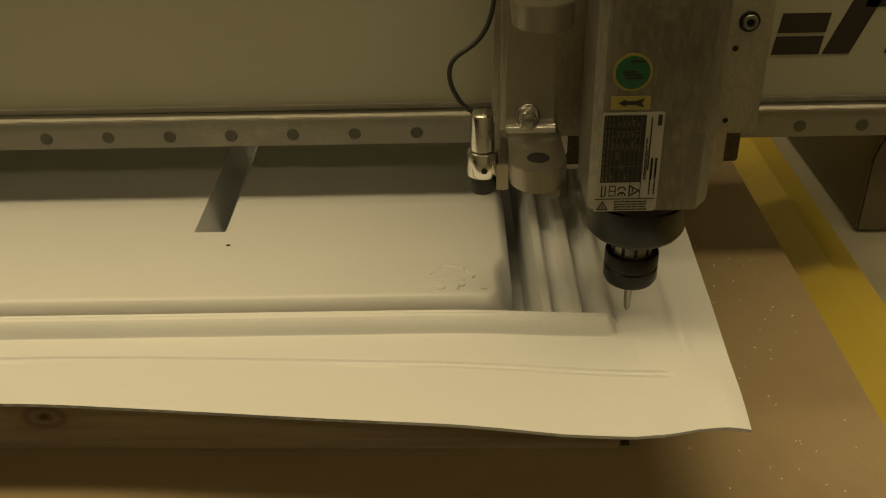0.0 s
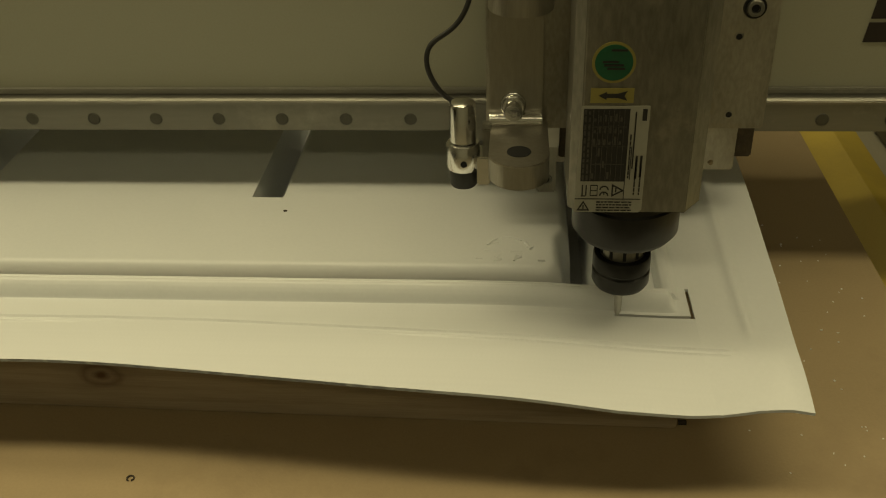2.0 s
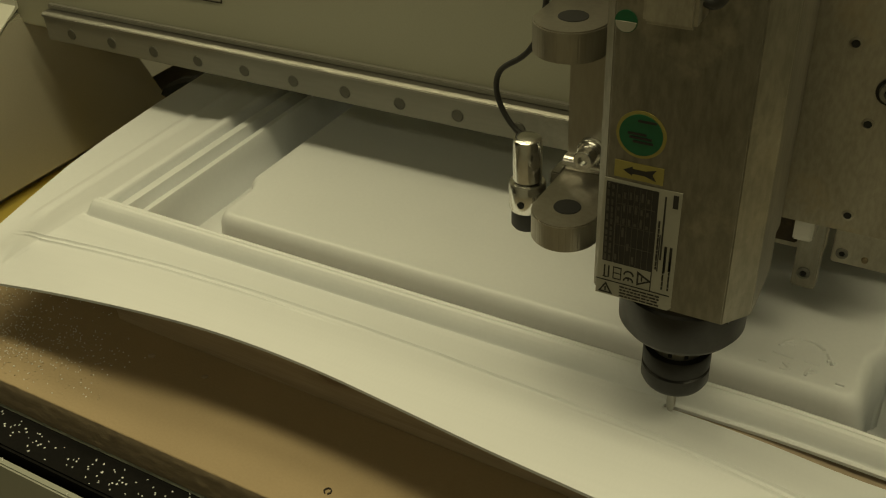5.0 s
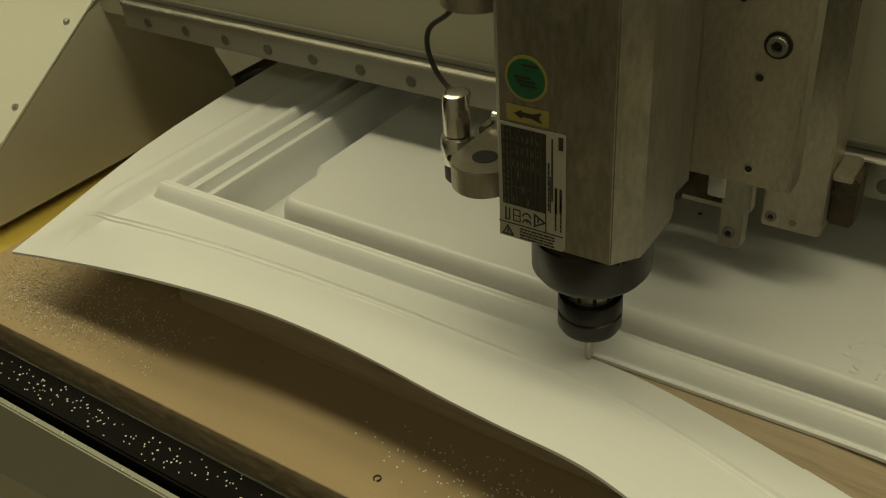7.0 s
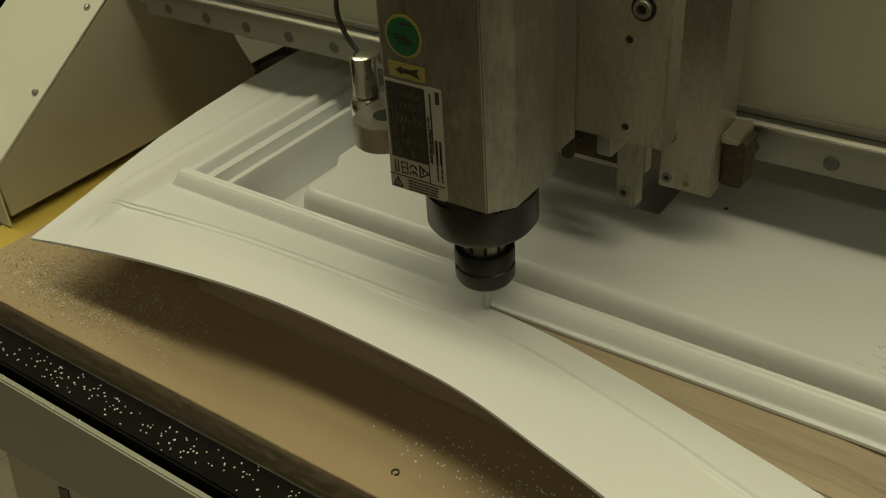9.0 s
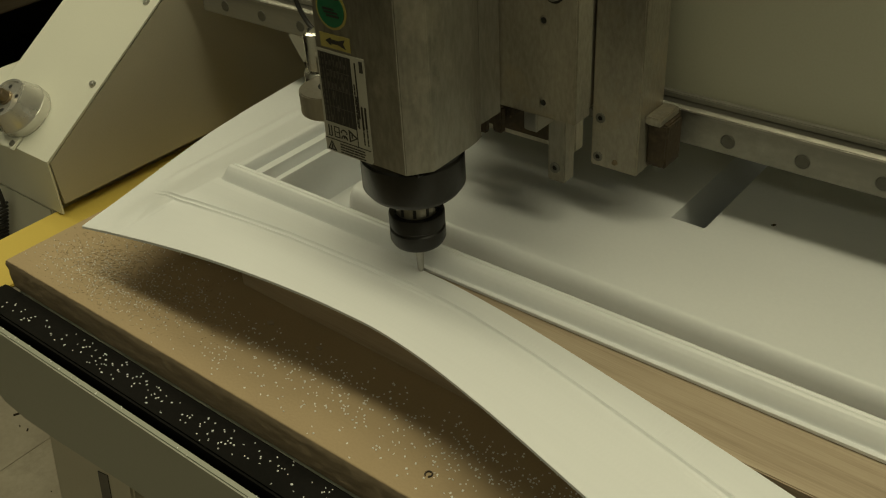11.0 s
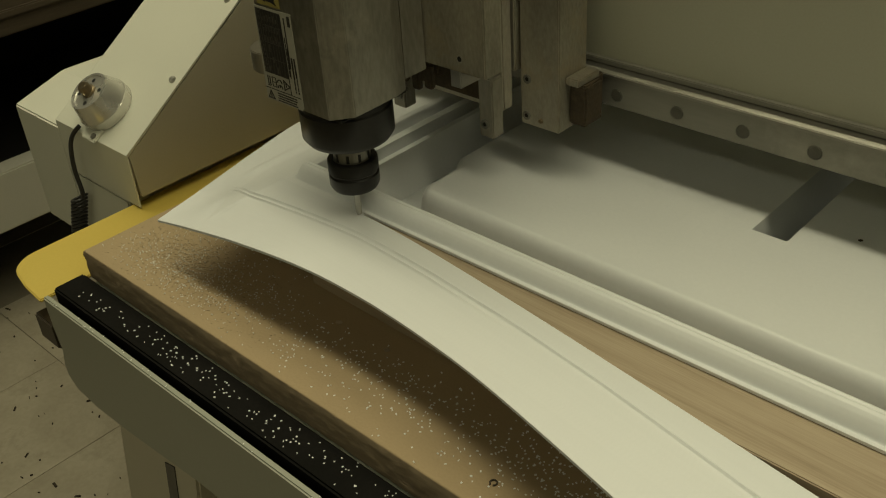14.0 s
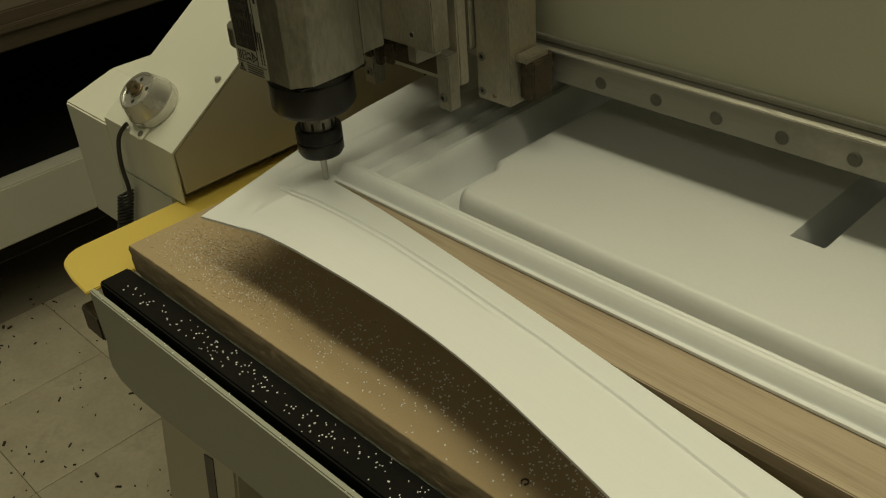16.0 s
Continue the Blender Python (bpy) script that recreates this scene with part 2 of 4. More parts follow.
# ---- how the machine goes ----
FEED, TURN_T, CUT_Y, CORNER_X = 0.0506, 0.81, 0.0335, 0.357


def tool_x(t):
    return CORNER_X if t < TURN_T else CORNER_X - FEED * (t - TURN_T)


def gantry_dy(t):
    return max(0.0, FEED * (TURN_T - t))


# ---- room ----
def plane_box(name, *b, mat, label="", category="", **kw):
    return tagged(finish(name, box(*b), mat), label, category, kind="structure", **kw)


floor = plane_box("floor", -4, 4, -3, 4, FLOOR_Z - 0.1, FLOOR_Z - 0.003, mat=GROUT, label="beige vinyl tile floor with dark debris", category="floor")
plane_box("wall_west", -4.1, -4, -3, 4, FLOOR_Z, 1.9, mat=WALL, label="plain painted workshop wall", category="wall")
plane_box("wall_east", 4, 4.1, -3, 4, FLOOR_Z, 1.9, mat=WALL, label="plain painted workshop wall", category="wall")
plane_box("wall_north", -4, 4, 4, 4.1, FLOOR_Z, 1.9, mat=WALL, label="plain painted workshop wall", category="wall")
plane_box("wall_south", -4, 4, -3.1, -3, FLOOR_Z, 1.9, mat=WALL, label="plain painted workshop wall", category="wall")
plane_box("ceiling", -4, 4, -3, 4, 1.9, 2.0, mat=CEIL, label="plain pale ceiling", category="ceiling")


def floor_debris():
    rnd = random.Random(5)
    bm = bmesh.new()
    for i in range(420):
        x, y = rnd.uniform(-2.0, -0.65), rnd.triangular(-0.9, 0.6, -0.25)
        s = rnd.choice((0.0015, 0.0015, 0.002, 0.002, 0.003, 0.003, 0.004, 0.006))
        m = pose(x, y, FLOOR_Z + 0.002, 0, 0, rnd.uniform(0, 180)) @ Matrix.Diagonal((s * rnd.uniform(1, 2.4), s * rnd.uniform(0.3, 0.8), 0.003, 1))
        bmesh.ops.create_cube(bm, size=1, matrix=m)
    tagged(finish("floor_debris", bm, DEBRIS), "scattered dark scraps on the tile floor", "debris", kind="stuff")


floor_debris()


def bench():
    b = thing("workbench", "workbench with brown edge, white lower rail and painted shade beneath", "workbench", pose(-1.83, 0, 0))
    part("worktop", box(-1.0, 0.0, -2.4, 2.4, -0.185, -0.10, 0.004), BENCH, b, "worn brown bench edge")
    part("lower_rail", box(-0.06, 0.0, -2.4, 2.4, -0.615, -0.475, 0.004), WHITE_PAINT, b, "white painted lower rail")
    part("lip", box(0.0, 0.012, -2.4, 2.4, -0.145, -0.128, 0.003), BENCH, b)
    # panel, shelf and legs are near-black: under-bench shade put into the colour
    part("back_panel", box(-0.98, -0.95, -2.4, 2.4, FLOOR_Z, -0.186), BENCH_SHADE, b, "back panel painted black as the shade under the bench")
    part("shelf", box(-0.95, -0.07, -2.4, 2.4, -0.615, -0.595), BENCH_SHADE, b)
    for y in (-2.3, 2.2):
        part("leg", box(-0.13, -0.065, y, y + 0.06, FLOOR_Z - 0.003, -0.186, 0.003), BENCH_SHADE, b)


bench()


# ---- router table ----
def router_table():
    tb = thing("router_table", "grey-green steel router table with black front bar", "machine table")
    prof = [(-0.607, -0.028), (0.60, -0.028), (0.60, -0.135), (-0.37, -0.136), (-0.50, -0.149), (-0.56, -0.152), (-0.598, -0.147), (-0.612, -0.134), (-0.612, -0.118), (-0.604, -0.095), (-0.607, -0.068)]
    part("apron", prism(prof, "y", -0.1470, -0.1405, 0.0015), GREY_PAINT, tb, "grey-green painted steel apron")
    part("front_bar", box(-0.6220, 0.60, -0.1290, -0.0940, -0.075, -0.0335, 0.002), BLACK_BAR, tb, "black front bar dusted with white flecks")
    # added black strip, stands in for the shade between bar and apron
    part("gap_shade", box(-0.605, 0.60, -0.1403, -0.1292, -0.086, -0.080, 0.001), BLACK_BAR, tb, "black strip painted as the shade of the gap behind the apron")
    part("bed", box(-0.60, 0.57, -0.0938, 1.25, -0.07, -0.0335, 0.002), GREY_PAINT, tb)
    part("end_bracket", box(-0.650, -0.6115, -0.1465, -0.125, -0.100, -0.068, 0.002), BENCH, tb, "small brown bracket at the table corner")
    for x in (-0.54, 0.45):
        f = -1 if x < 0 else 1
        c = x + 0.06 - 0.03 * f
        leg = part("leg", prism([(c + f * 0.19 - 0.09, FLOOR_Z - 0.003), (c + f * 0.19 + 0.09, FLOOR_Z - 0.003), (c + 0.07, -0.10), (c - 0.07, -0.10)], "y", -0.1395, -0.03, 0.003), SIDE, tb, "tan splayed steel leg")
        # raised black strip paints the shade of a slot in the leg
        part("slot", prism([(c + f * 0.03 + 0.030, -0.165), (c + f * 0.03 + 0.048, -0.160), (c + f * 0.15 + 0.048, -0.70), (c + f * 0.15 + 0.030, -0.70)], "y", -0.1405, -0.1385), INK, leg)
        part("leg", box(x, x + 0.12, 0.95, 1.1, FLOOR_Z - 0.003, -0.07, 0.003), GREY_PAINT, tb)
    part("cross_beam", box(-0.54, 0.57, 0.0, 0.08, -0.2, -0.07, 0.003), GREY_PAINT, tb)
    # folded yellow guards along both sides
    for x0, x1, lab in ((-0.716, -0.6225, "yellow painted edge guard, rounded front corner"), (0.590, 0.668, "yellow painted folded edge guard")):
        r = 0.035
        out = x0 < 0
        pts = []
        if out:
            pts = [(x1, -0.1455), (x0 + r + 0.020, -0.1425)] + [(x0 + r - r * math.sin(a), -0.138 + r - r * math.cos(a)) for a in [i * math.pi / 12 for i in range(1, 7)]] + [(x0, 1.25), (x1, 1.25)]
            bm = prism(pts, "z", -0.044, -0.040, 0.0012)
            bm = box(x0 + 0.002, x0 + 0.005, -0.09, 1.25, -0.085, -0.044, 0, bm)
        else:
            mid = (x0 + x1) / 2
            bm = prism([(x0, 0.0), (x0, -0.03), (x0 + 0.003, -0.03), (x0 + 0.003, -0.003), (mid, 0.009), (x1 - 0.002, -0.005), (x1 - 0.002, -0.05), (x1, -0.05), (x1, -0.001), (mid, 0.013)], "y", -0.15, 1.25)
            bmesh.ops.translate(bm, verts=bm.verts[:], vec=(0, 0, -0.034))
        part("edge_guard", bm, YELLOW, tb, lab)
    part("side_shelf", box(0.672, 1.1, -0.2, 1.25, -0.09, -0.075, 0.002), SIDE, tb, "tan shelf beside the guard")
    return tb


router_table()

spoil = thing("spoilboard", "tan fibreboard spoilboard lying on the table", "board")
part("board", box(-0.6065, 0.5725, -0.0925, 1.24, -0.0335, 0.0, 0.0005), MDF, spoil)


def rough_edge():
    # torn fibres along the sawn front edge
    bm = bmesh.new()
    nx, nz = 420, 8
    rows = []
    for i in range(nx + 1):
        x = -0.6065 + 1.179 * i / nx
        row = []
        for k in range(nz + 1):
            z = -0.0333 + 0.0329 * k / nz
            d = 0.0011 + 0.0011 * noise.noise((x * 90, 3.1, z * 260)) + 0.0007 * noise.noise((x * 300, 7.7, z * 500))
            if k in (0, nz):
                d *= 0.25
            row.append(bm.verts.new((x, -0.0925 - max(0.0001, d), z)))
        rows.append(row)
    for i in range(nx):
        for k in range(nz):
            bm.faces.new((rows[i][k], rows[i + 1][k], rows[i + 1][k + 1], rows[i][k + 1]))
    part("front_edge", bm, MDF_EDGE, spoil, "rough sawn dark fibreboard edge", True)


rough_edge()


def wood_fixture():
    f = thing("wooden_fixture", "pine fixture block with a knot under the panel", "fixture", pose(0, 0.0095, 0, 0, 0, -1.1))
    part("front_rail", box(-0.372, 0.347, 0.0, 0.060, 0.0, 0.0765, 0.0015), WOOD, f, "pine rail with one dark knot")
    part("top_slat", prism([(-0.372, 0.0767), (0.30, 0.0767), (0.30, 0.0812), (0.20, 0.0886), (-0.372, 0.0886)], "y", -0.017, 0.060, 0.0008), WOOD, f, "pale pine slat under the panel edge")
    part("core", box(-0.36, 0.20, 0.0605, 0.45, 0.0, 0.030, 0.0015), WOOD, f)
    part("nail", lathe([(0.0, 0.0), (0.0022, 0.0), (0.0022, 0.006), (0, 0.006)], 10, pose(0.3485, 0.002, 0.006, 90, 0, 90)), DEBRIS, f)


wood_fixture()


# ---- formed plastic panel ----
def sm(a, b, x):
    t = np.clip((x - a) / (b - a), 0, 1)
    return t * t * (3 - 2 * t)


BEAD_L, BEAD_R, BEAD_F = -0.414, 0.347, 0.0425
SHEET_Z = 0.092
EDGE_X = (-0.46, -0.448, -0.40, -0.346, -0.29, -0.233, -0.18, -0.10, -0.01, 0.06, 0.13, 0.21, 0.289, 0.34, 0.365, 0.388, 0.41, 0.44)
EDGE_Y = (-0.088, -0.085, -0.071, -0.058, -0.0485, -0.041, -0.037, -0.038, -0.0465, -0.0535, -0.0605, -0.067, -0.0745, -0.0755, -0.073, -0.069, -0.069, -0.072)
CREASE_X = (-0.43, -0.397, -0.341, -0.284, -0.2, -0.1, -0.02, 0.075, 0.208, 0.382)
CREASE_Y = (-0.006, 0.0015, 0.008, 0.013, 0.016, 0.0165, 0.0145, 0.010, 0.003, -0.005)


def side_profile(u):
    """Height over the sheet, going inward from the outer bead at the two ends."""
    xs = [-0.001, 0.004, 0.007, 0.012, 0.016, 0.023, 0.027, 0.037, 0.041, 0.048, 0.052, 0.060, 0.066, 0.2]
    zs = [0.0, 0.006, 0.0065, 0.005, -0.012, -0.012, 0.005, 0.005, -0.013, -0.013, 0.004, 0.004, -0.040, -0.044]
    return np.interp(u, xs, zs)


def panel_z(x, y):
    """The formed relief above the table, for arrays x and y."""
    inside = (x > BEAD_L - 0.001) & (x < BEAD_R + 0.001) & (y > BEAD_F - 0.001)
    u = np.minimum(x - BEAD_L, BEAD_R - x)
    side = side_profile(u)
    side = np.where((x > 0) & (u < 0.0525), np.maximum(side, -0.006), side)
    v = y - BEAD_F
    front = np.interp(v, [-0.0004, 0.0004, 0.0014, 0.0030, 0.0050, 0.0076, 0.0100, 0.0120, 0.0130, 0.0140, 0.0152, 0.0164, 0.0172, 0.0185, 0.0210, 0.034], [-0.0012, 0.0, 0.0032, 0.0066, 0.0096, 0.0120, 0.0129, 0.0122, 0.0104, 0.0112, 0.0118, 0.0112, 0.0088, 0.002, -0.040, -0.044])
    rel = np.where(v < 0.0170, front, np.maximum(np.minimum(front, side), side))
    rel = np.where(v < 0.0170, rel * sm(0.002, 0.010, u), rel)
    rel = np.where(rel < -0.02, rel - 0.034 * sm(0.0, 0.28, x) * sm(0.020, 0.034, -rel), rel)
    # raised table in the middle, with a jog at its ends and a slot
    lx = -0.311 - 0.011 * sm(0.150, 0.170, y)
    rx = 0.261 + 0.008 * sm(0.148, 0.168, y)
    d = np.minimum(np.minimum(x - lx, rx - x), y - 0.0935)
    corner = np.hypot(np.maximum(0, 0.02 - np.minimum(x - lx, rx - x)), np.maximum(0, 0.02 - (y - 0.0935)))
    d = np.minimum(d, 0.02 - corner)
    t = np.clip(d / 0.0135, 0, 1)
    table = -0.044 + 0.0405 * np.sqrt(np.clip(1 - (1 - t) ** 2.2, 0, 1)) * sm(-0.05, 0.35, t)
    rel = np.where(d > 0, np.maximum(rel, table), rel)
    slot = np.minimum(np.minimum(x + 0.036, -0.006 - x), y - 0.219)
    rel = np.where(slot > 0, rel - 0.052 * sm(0.0, 0.0035, slot), rel)
    return SHEET_Z + np.where(inside, rel, 0.0)


def sheet_point(x, y):
    """Flange: crease lines, then corner sag slid along the camera's sight lines."""
    z = panel_z(x, y)
    out = (y < BEAD_F) | (x < BEAD_L) | (x > BEAD_R)
    cy = np.interp(x, CREASE_X, CREASE_Y)
    ends = sm(-0.45, -0.425, x) * (1 - sm(0.37, 0.385, x))
    crease = 0.0019 * np.exp(-((y - cy) / 0.0011) ** 2) * ends + 0.0015 * np.exp(-((y - cy + 0.0055) / 0.0011) ** 2) * ends * sm(0.06, 0.22, np.abs(x))
    cx = np.where(x > 0, (x - 0.395), (x + 0.452)) 
    crease = np.where(y > 0.0, np.maximum(crease, 0.0034 * np.exp(-(cx / 0.0045) ** 2) * sm(0.0, 0.03, y)), crease)
    swell = 0.006 * np.exp(-((x - 0.408) / 0.02) ** 2 - ((y + 0.035) / 0.035) ** 2) + 0.005 * np.exp(-((x + 0.425) / 0.014) ** 2 - ((y + 0.03) / 0.03) ** 2)
    z = z + np.where(out, crease + swell, 0.0)
    left = 1 - sm(-0.46, -0.30, x)
    fl = 1 - sm(-0.06, 0.36, y)
    sag = 0.030 * left * fl * (0.35 + 0.65 * (1 - sm(-0.455, BEAD_L, x) * sm(-0.06, 0.04, y)))
    sag = np.where(x > BEAD_L, sag * (1 - sm(-0.07, 0.038, y)), sag * np.clip((BEAD_L - x) / 0.03 + (1 - sm(-0.07, 0.038, y)), 0, 1))
    right = sm(0.16, 0.42, x) * (1 - sm(-0.075, 0.036, y))
    sag = sag + 0.010 * right
    sag = np.where((y > BEAD_F) & (x > BEAD_L) & (x < BEAD_R), 0.0, sag)
    droop = 0.0055 * sm(0.20, 0.35, x) * (1 - sm(0.08, 0.24, y))
    # sagging points move away from the camera's plan position (0.245, -0.5) to fit its view
    return x + (x - 0.245) * sag * 2.1, y + (y + 0.5) * sag * 2.1, z - sag - droop


def grid_mesh(name, xs, ys, parent, label="", thick=0.0025):
    """xs: columns; ys: rows as functions of the column."""
    X = np.array(xs)[:, None] * np.ones((1, len(ys(0.0))))
    Y = np.array([ys(x) for x in xs])
    px, py, pz = sheet_point(X, Y)
    n, m = X.shape
    top = np.stack([px, py, pz], -1).reshape(-1, 3)
    low = top - np.array([0, 0, thick])
    verts = np.concatenate([top, low])
    faces = []
    N = n * m
    for i in range(n - 1):
        for j in range(m - 1):
            a, b, c, d = i * m + j, (i + 1) * m + j, (i + 1) * m + j + 1, i * m + j + 1
            faces.append((a, b, c, d))
            faces.append((N + d, N + c, N + b, N + a))
    rim = [i * m for i in range(n)] + [(n - 1) * m + j for j in range(1, m)] + [i * m + m - 1 for i in range(n - 2, -1, -1)] + [j for j in range(m - 2, 0, -1)]
    for a, b in zip(rim, rim[1:] + rim[:1]):
        faces.append((b, a, N + a, N + b))
    me = bpy.data.meshes.new(name)
    me.from_pydata(verts.tolist(), [], faces)
    me.materials.append(PLASTIC)
    for p in me.polygons:
        p.use_smooth = True
    me.set_sharp_from_angle(angle=radians(60))
    ob = new(name, me)
    ob.parent = parent
    return tagged(ob, label) if label else ob


panel = thing("formed_panel", "white thermoformed plastic panel lying on the wooden fixture", "plastic panel")
KERF_Y = 0.0375
SLOT_X0, SLOT_X1, SLOT_Y = 0.3545, 0.3572, 0.0745


def lerp_rows(a, b, n):
    return list(np.linspace(a, b, n))


def right_edge(y):
    return float(np.interp(y, (-0.08, 0.09, 0.3), (0.422, 0.431, 0.436)))


def left_edge(y):
    return float(np.interp(y, (-0.1, -0.03, 0.0375, 0.1, 0.16, 0.25, 0.34, 0.56), (-0.449, -0.466, -0.483, -0.497, -0.505, -0.513, -0.517, -0.525)))


def main_sheet():
    rows = lerp_rows(KERF_Y, 0.0600, 40)[:-1] + lerp_rows(0.0600, 0.125, 44)[:-1] + lerp_rows(0.125, 0.235, 44)[:-1] + lerp_rows(0.235, 0.56, 40)
    cols = lerp_rows(BEAD_L, -0.28, 92)[:-1] + lerp_rows(-0.28, -0.05, 60)[:-1] + lerp_rows(-0.05, 0.0, 40)[:-1] + lerp_rows(0.0, 0.235, 60)[:-1] + lerp_rows(0.235, SLOT_X0, 92)
    grid_mesh("pressing", cols, lambda x: rows, panel, "white formed pressing with beaded rim and raised middle")
    # flange at the two ends, beyond the cut
    n = 26
    for side in (-1, 1):
        if side < 0:
            us = np.linspace(0, 1, n)
            ylist = lerp_rows(KERF_Y, 0.56, 120)
            X = np.array([[left_edge(y) + (BEAD_L - left_edge(y)) * u for y in ylist] for u in us])
            Y = np.array([ylist for u in us])
        else:
            ylist = lerp_rows(SLOT_Y, 0.56, 110)
            us = np.linspace(0, 1, n)
            X = np.array([[SLOT_X0 + (right_edge(y) - SLOT_X0) * u for y in ylist] for u in us])
            Y = np.array([ylist for u in us])
        patch("end_flange", X, Y, panel)
    # right flange beside the short cut, then both front corners
    ylist = lerp_rows(KERF_Y, SLOT_Y, 14)
    X = np.array([[SLOT_X1 + (right_edge(y) - SLOT_X1) * u for y in ylist] for u in np.linspace(0, 1, 22)])
    Y = np.array([ylist for u in range(22)])
    patch("end_flange", X, Y, panel)


def patch(name, X, Y, parent, thick=0.0025, lower=None):
    px, py, pz = sheet_point(X, Y)
    if lower is not None:
        pz = pz + lower[:, None]
    n, m = X.shape
    top = np.stack([px, py, pz], -1).reshape(-1, 3)
    verts = np.concatenate([top, top - np.array([0, 0, thick])])
    N = n * m
    faces = []
    for i in range(n - 1):
        for j in range(m - 1):
            a, b, c, d = i * m + j, (i + 1) * m + j, (i + 1) * m + j + 1, i * m + j + 1
            faces += [(a, b, c, d), (N + d, N + c, N + b, N + a)]
    rim = [i * m for i in range(n)] + [(n - 1) * m + j for j in range(1, m)] + [i * m + m - 1 for i in range(n - 2, -1, -1)] + [j for j in range(m - 2, 0, -1)]
    for a, b in zip(rim, rim[1:] + rim[:1]):
        faces.append((b, a, N + a, N + b))
    me = bpy.data.meshes.new(name)
    me.from_pydata(verts.tolist(), [], faces)
    me.materials.append(PLASTIC)
    for p in me.polygons:
        p.use_smooth = True
    me.set_sharp_from_angle(angle=radians(60 if lower is None else 22))
    ob = new(name, me)
    ob.parent = parent
    return ob


main_sheet()


def front_y(x, inner):
    """Rows from the free edge to the cut, close together where the crease runs."""
    wide = 0.016 * float(sm(-0.43, -0.38, x) * (1 - sm(0.22, 0.30, x)))
    edge = sum(float(np.interp(x + k * wide, EDGE_X, EDGE_Y)) for k in (-2, -1, 0, 1, 2)) / 5
    cy = float(np.interp(x, CREASE_X, CREASE_Y))
    return list(np.linspace(edge, cy - 0.011, 18)[:-1]) + list(np.linspace(cy - 0.011, cy + 0.005, 33)[:-1]) + list(np.linspace(cy + 0.005, inner, 12))


def front_rows(x0, x1, n):
    cols = np.linspace(x0, x1, n)
    Y = np.array([front_y(x, KERF_Y) for x in cols])
    return np.repeat(cols[:, None], Y.shape[1], 1), Y


STRIP_X0, STRIP_X1, SLICES = -0.418, 0.3572, 200
X, Y = front_rows(-0.449, STRIP_X0, 26)
X = STRIP_X0 + (X - STRIP_X0) * (np.vectorize(left_edge)(Y) - STRIP_X0) / (-0.449 - STRIP_X0)
patch("front_corner", X, Y, panel)
X, Y = front_rows(STRIP_X1, 0.4275, 34)
X = STRIP_X1 + (X - STRIP_X1) * (np.vectorize(right_edge)(Y) - STRIP_X1) / (0.4275 - STRIP_X1)
patch("front_corner", X, Y, panel)

# the front flange in short lengths, which come away one after the other behind the cutter
strip = []
for i in range(SLICES):
    a = STRIP_X0 + (STRIP_X1 - STRIP_X0) * i / SLICES
    b = STRIP_X0 + (STRIP_X1 - STRIP_X0) * (i + 1) / SLICES
    INNER = KERF_Y - 0.0032
    cols = np.array([a, a + (b - a) * 0.33, a + (b - a) * 0.67, b, b + 0.0001, b + 0.004])
    Y = np.array([front_y(min(x, STRIP_X1), INNER) for x in cols])
    X = np.repeat(cols[:, None], Y.shape[1], 1)
    ob = patch("flange_strip", X, Y, panel, 0.0025, np.array([0, 0, 0, 0, -0.00006, -0.00025]))
    mid = Vector(((a + b) / 2, 0.0, SHEET_Z))
    ob.data.transform(Matrix.Translation(-mid))
    ob.matrix_basis = Matrix.Translation(mid)
    strip.append((ob, mid))

# what the cutter turns into swarf: a narrow band between strip and rim
band = []
for i in range(SLICES // 2):
    a = STRIP_X0 + (STRIP_X1 - STRIP_X0) * i / (SLICES // 2)
    b = STRIP_X0 + (STRIP_X1 - STRIP_X0) * (i + 1) / (SLICES // 2)
    X = np.array([[x] * 3 for x in (a, (a + b) / 2, b)])
    Y = np.array([[KERF_Y - 0.0032, KERF_Y - 0.0016, KERF_Y]] * 3)
    band.append((patch("kerf_waste", X, Y, panel), (a + b) / 2))

# filling of the short slot beside the corner, which falls as it is cut
plugs = []
for i in range(4):
    y0 = SLOT_Y - (SLOT_Y - KERF_Y) * (i + 1) / 4
    y1 = SLOT_Y - (SLOT_Y - KERF_Y) * i / 4
    X = np.array([[SLOT_X0 + (SLOT_X1 - SLOT_X0) * u] * 4 for u in (0, 0.5, 1)])
    Y = np.array([list(np.linspace(y0, y1, 4))] * 3)
    plugs.append((patch("slot_waste", X, Y, panel), y0))


